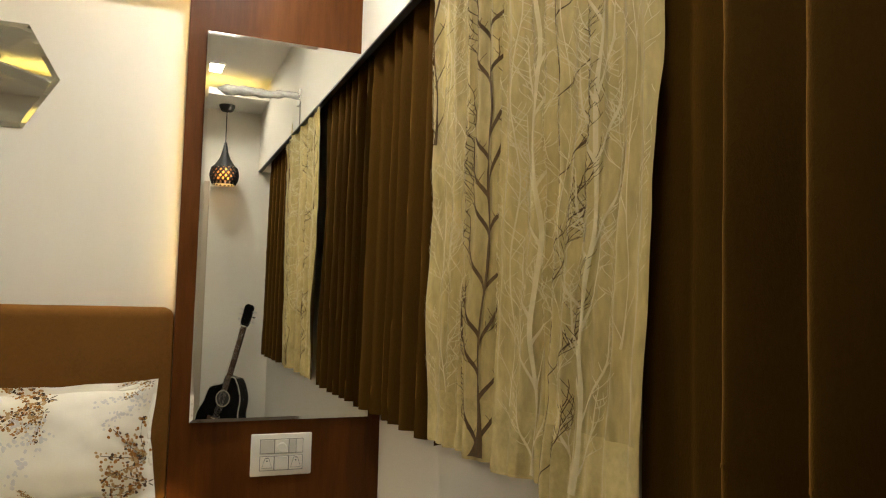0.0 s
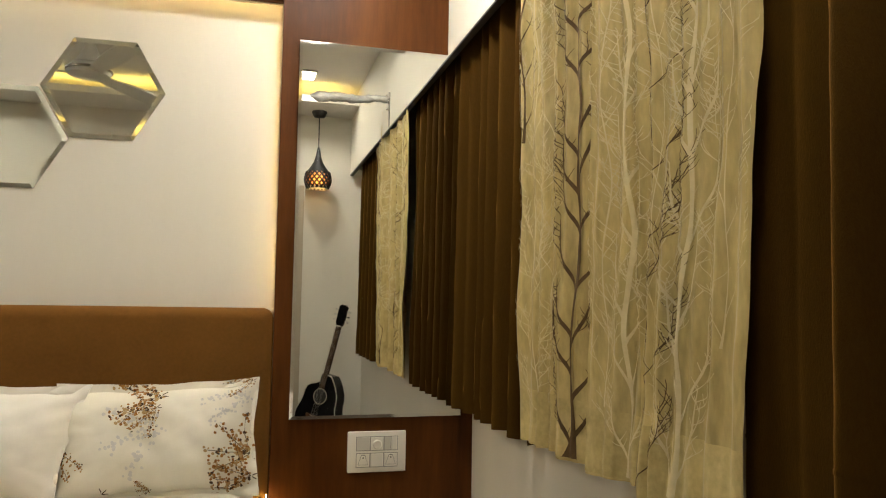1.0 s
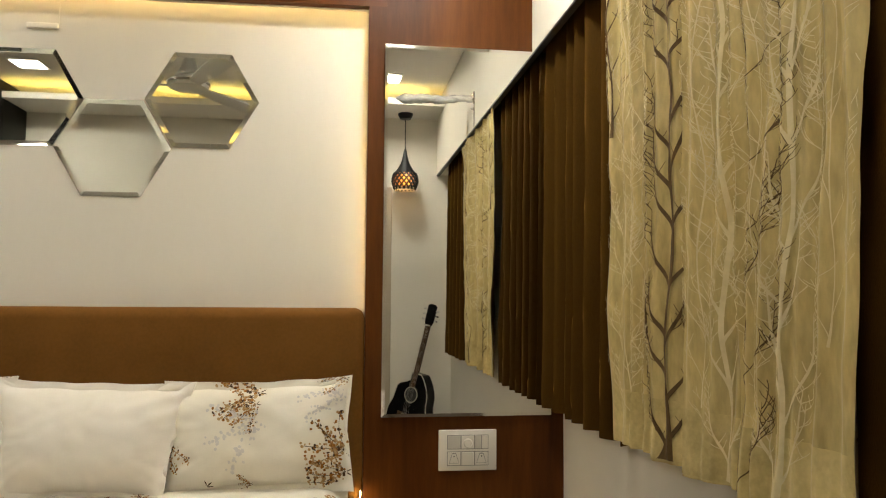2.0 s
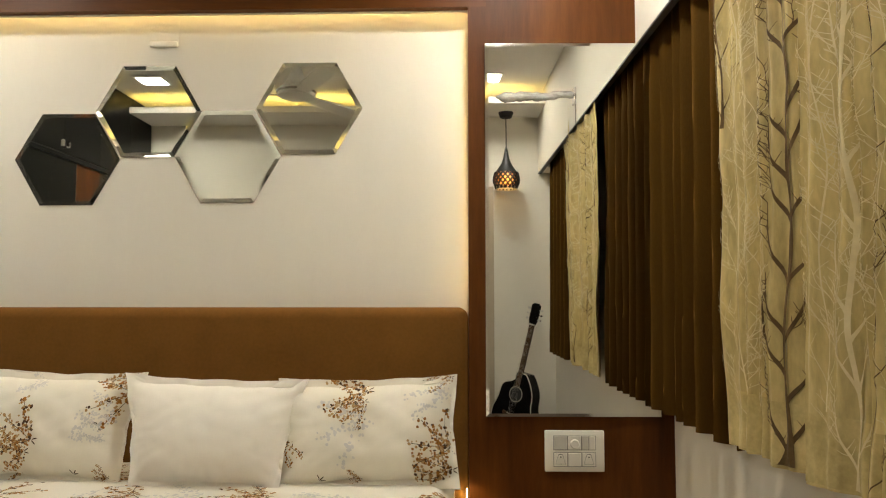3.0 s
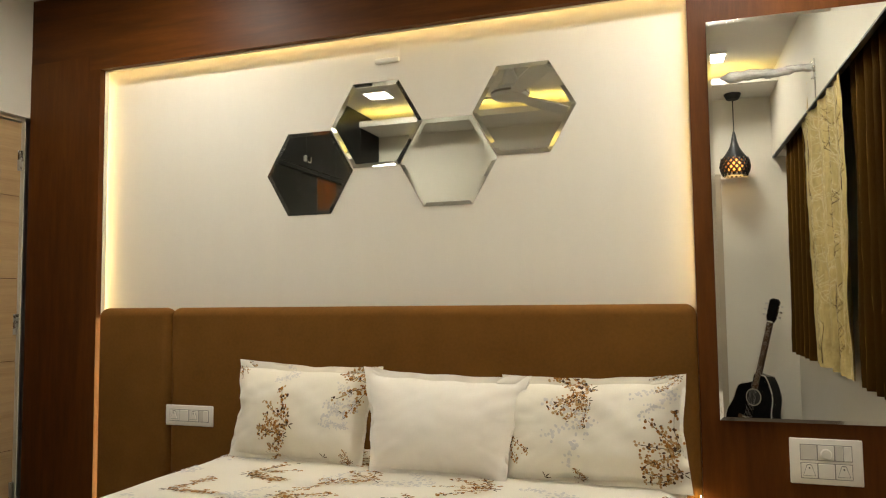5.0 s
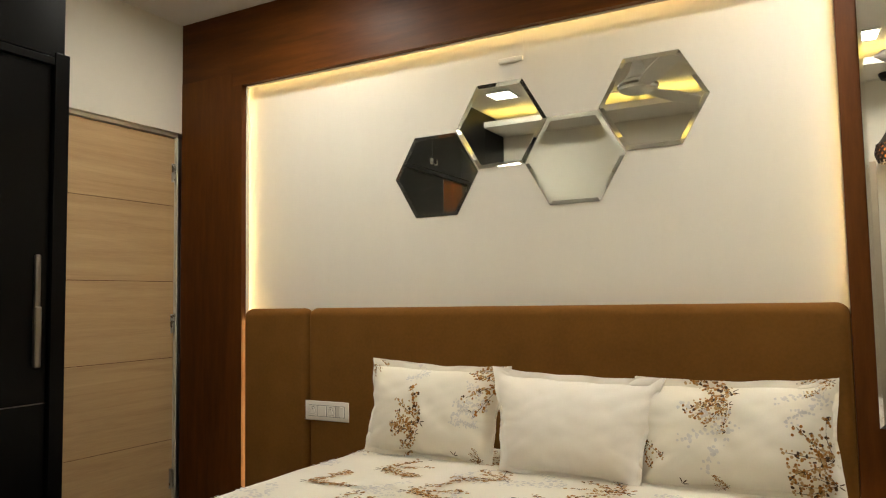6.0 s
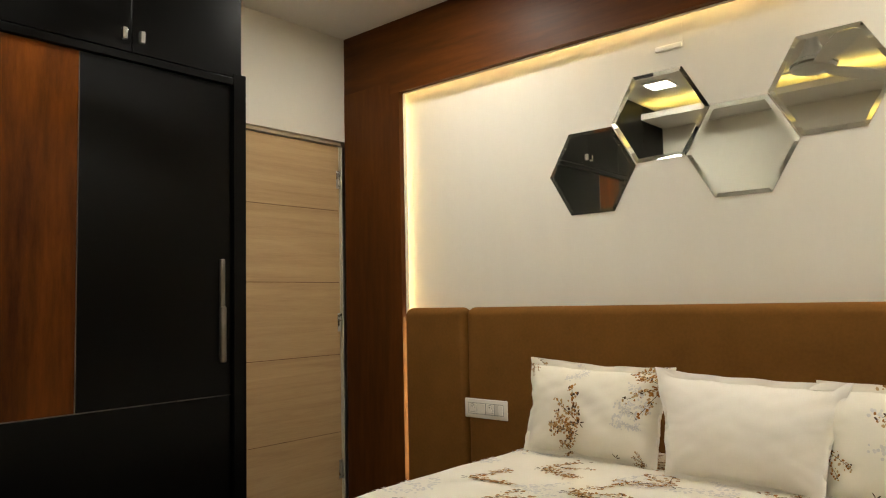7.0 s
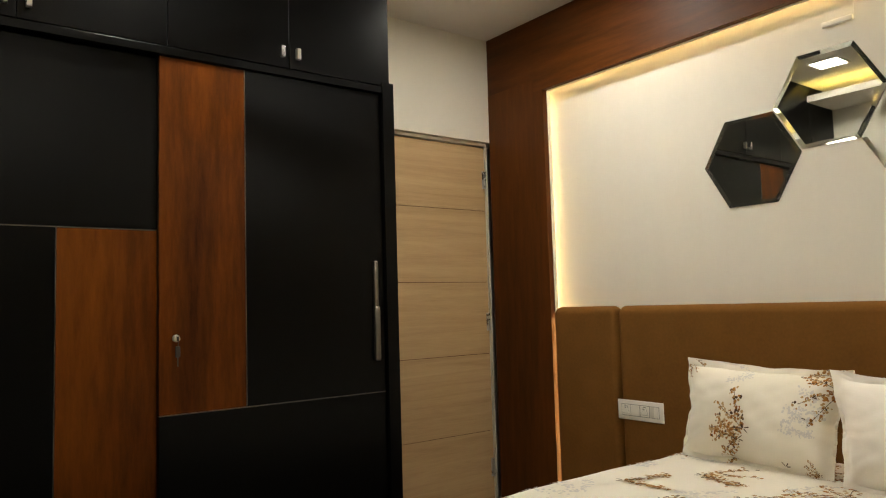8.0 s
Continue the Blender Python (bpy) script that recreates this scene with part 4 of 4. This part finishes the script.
pd = thing("pendant_lamp", pose(0.465, 0.04, SOFFIT), "black teardrop pendant lamp with a glowing copper lattice", "pendant lamp")
part("canopy", lathe([(0.0001, 0.0), (0.055, 0.0), (0.055, -0.010), (0.040, -0.040), (0.008, -0.046), (0.0001, -0.046)], 28), LAMP_BLACK, pd, smooth=True)
part("cord", tube([(0, 0, -0.045), (0, 0, -0.275)], 0.0035, 8), LAMP_BLACK, pd)
part("shade", lathe([(0.006, -0.262), (0.012, -0.285), (0.020, -0.33), (0.034, -0.375), (0.058, -0.415), (0.083, -0.448), (0.080, -0.449), (0.054, -0.418), (0.030, -0.378), (0.010, -0.30)], 36), LAMP_BLACK, pd, smooth=True)


def bulge(f):
    z = -0.448 - 0.118 * f
    return 0.083 + 0.012 * math.sin(min(1.0, f * 1.15) * math.pi * 0.7) - 0.022 * max(0.0, f - 0.45) ** 1.5 * 2, z


bm = bmesh.new()
for k in range(16):
    for s in (-1, 1):
        pts = []
        for i in range(11):
            f = i / 10
            r, z = bulge(f)
            a = 2 * math.pi * (k / 16 + s * f * 0.17)
            pts.append((r * math.cos(a), r * math.sin(a), z))
        tube(pts, 0.0072, 5, bm)
part("lattice", bm, LAMP_BLACK, pd, "pierced black lattice")
part("liner", lathe([(bulge(i / 10)[0] - 0.006, bulge(i / 10)[1]) for i in range(10)], 32), COPPER, pd, "amber glass liner", smooth=True)
part("bulb", lathe([(0.0001, -0.46), (0.016, -0.465), (0.027, -0.490), (0.031, -0.515), (0.024, -0.540), (0.0001, -0.548)], 24), BULB, pd, "glowing warm bulb", smooth=True)

part("rim", lathe([(0.070, -0.548), (0.078, -0.553), (0.0755, -0.570), (0.0735, -0.570), (0.070, -0.548)], 36), CREAM, pd, "pale inner rim lit by the bulb", smooth=True)

fan = thing("ceiling_fan", pose(-0.955, 1.42, CEIL, 0, 0, 60), "white three-bladed ceiling fan at rest", "ceiling fan")
part("canopy", lathe([(0.0001, 0), (0.062, -0.001), (0.058, -0.03), (0.026, -0.13), (0.013, -0.16), (0.013, -0.26), (0.0001, -0.26)], 28), FAN_WHITE, fan, smooth=True)
part("bell_cover", lathe([(0.0001, -0.11), (0.016, -0.112), (0.026, -0.16), (0.046, -0.215), (0.072, -0.258), (0.070, -0.266), (0.0001, -0.266)], 28), FAN_WHITE, fan, smooth=True)
part("trim_ring", lathe([(0.104, -0.298), (0.1165, -0.300), (0.1165, -0.311), (0.104, -0.313), (0.104, -0.298)], 36), STEEL_D, fan, "dull metal ring", smooth=True)
part("motor", lathe([(0.0001, -0.255), (0.05, -0.262), (0.096, -0.280), (0.112, -0.305), (0.106, -0.330), (0.06, -0.342), (0.0001, -0.345)], 36), FAN_WHITE, fan, smooth=True)
for k in range(3):
    bm = bmesh.new()
    rows = []
    for i in range(13):
        f = i / 12
        x = 0.10 + 0.48 * f
        w = 0.030 + 0.020 * math.sin(f * 2.6) if i < 12 else 0.030
        rows.append([bm.verts.new((x, y, -0.318 + y * 0.22 + 0.004 * s)) for s in (1, -1) for y in (-w, w)])
    for a, b in zip(rows, rows[1:]):
        for i, j in ((0, 1), (1, 3), (3, 2), (2, 0)):
            bm.faces.new((a[i], a[j], b[j], b[i]))
    bm.faces.new([rows[0][i] for i in (0, 1, 3, 2)])
    bm.faces.new([rows[-1][i] for i in (2, 3, 1, 0)])
    bmesh.ops.rotate(bm, verts=bm.verts, matrix=Matrix.Rotation(radians(120 * k), 3, "Z"))
    part("blade", bm, FAN_WHITE, fan)

# plastic-wrapped arm on the pelmet, with its cable
arm = thing("wrapped_bracket", SIDE @ pose(0, -1.24, 2.245), "plastic-wrapped wall bracket fixed to the pelmet", "bracket")
part("wall_plate", box(-0.012, 0.0, -0.03, 0.03, -0.05, 0.04, 0.003), CHROME, arm)
pts, rad = [], []
for i in range(28):
    f = i / 27
    pts.append((-0.012 - 0.42 * f, 0.01 * math.sin(f * 9), 0.004 * math.sin(f * 13) - 0.012 * f))
    rad.append((0.017 + 0.012 * f + 0.0022 * math.sin(f * 31) + 0.002 * math.sin(f * 57)) * (1 if i < 25 else (27.6 - i) / 3.2))
part("wrapping", tube(pts, rad, 12), WRAP, arm, "crumpled clear plastic wrapping", smooth=True)
part("cable", tube([(-0.004, 0.02, -0.03), (-0.004, 0.024, -0.165)], 0.003, 6), GREY, arm)
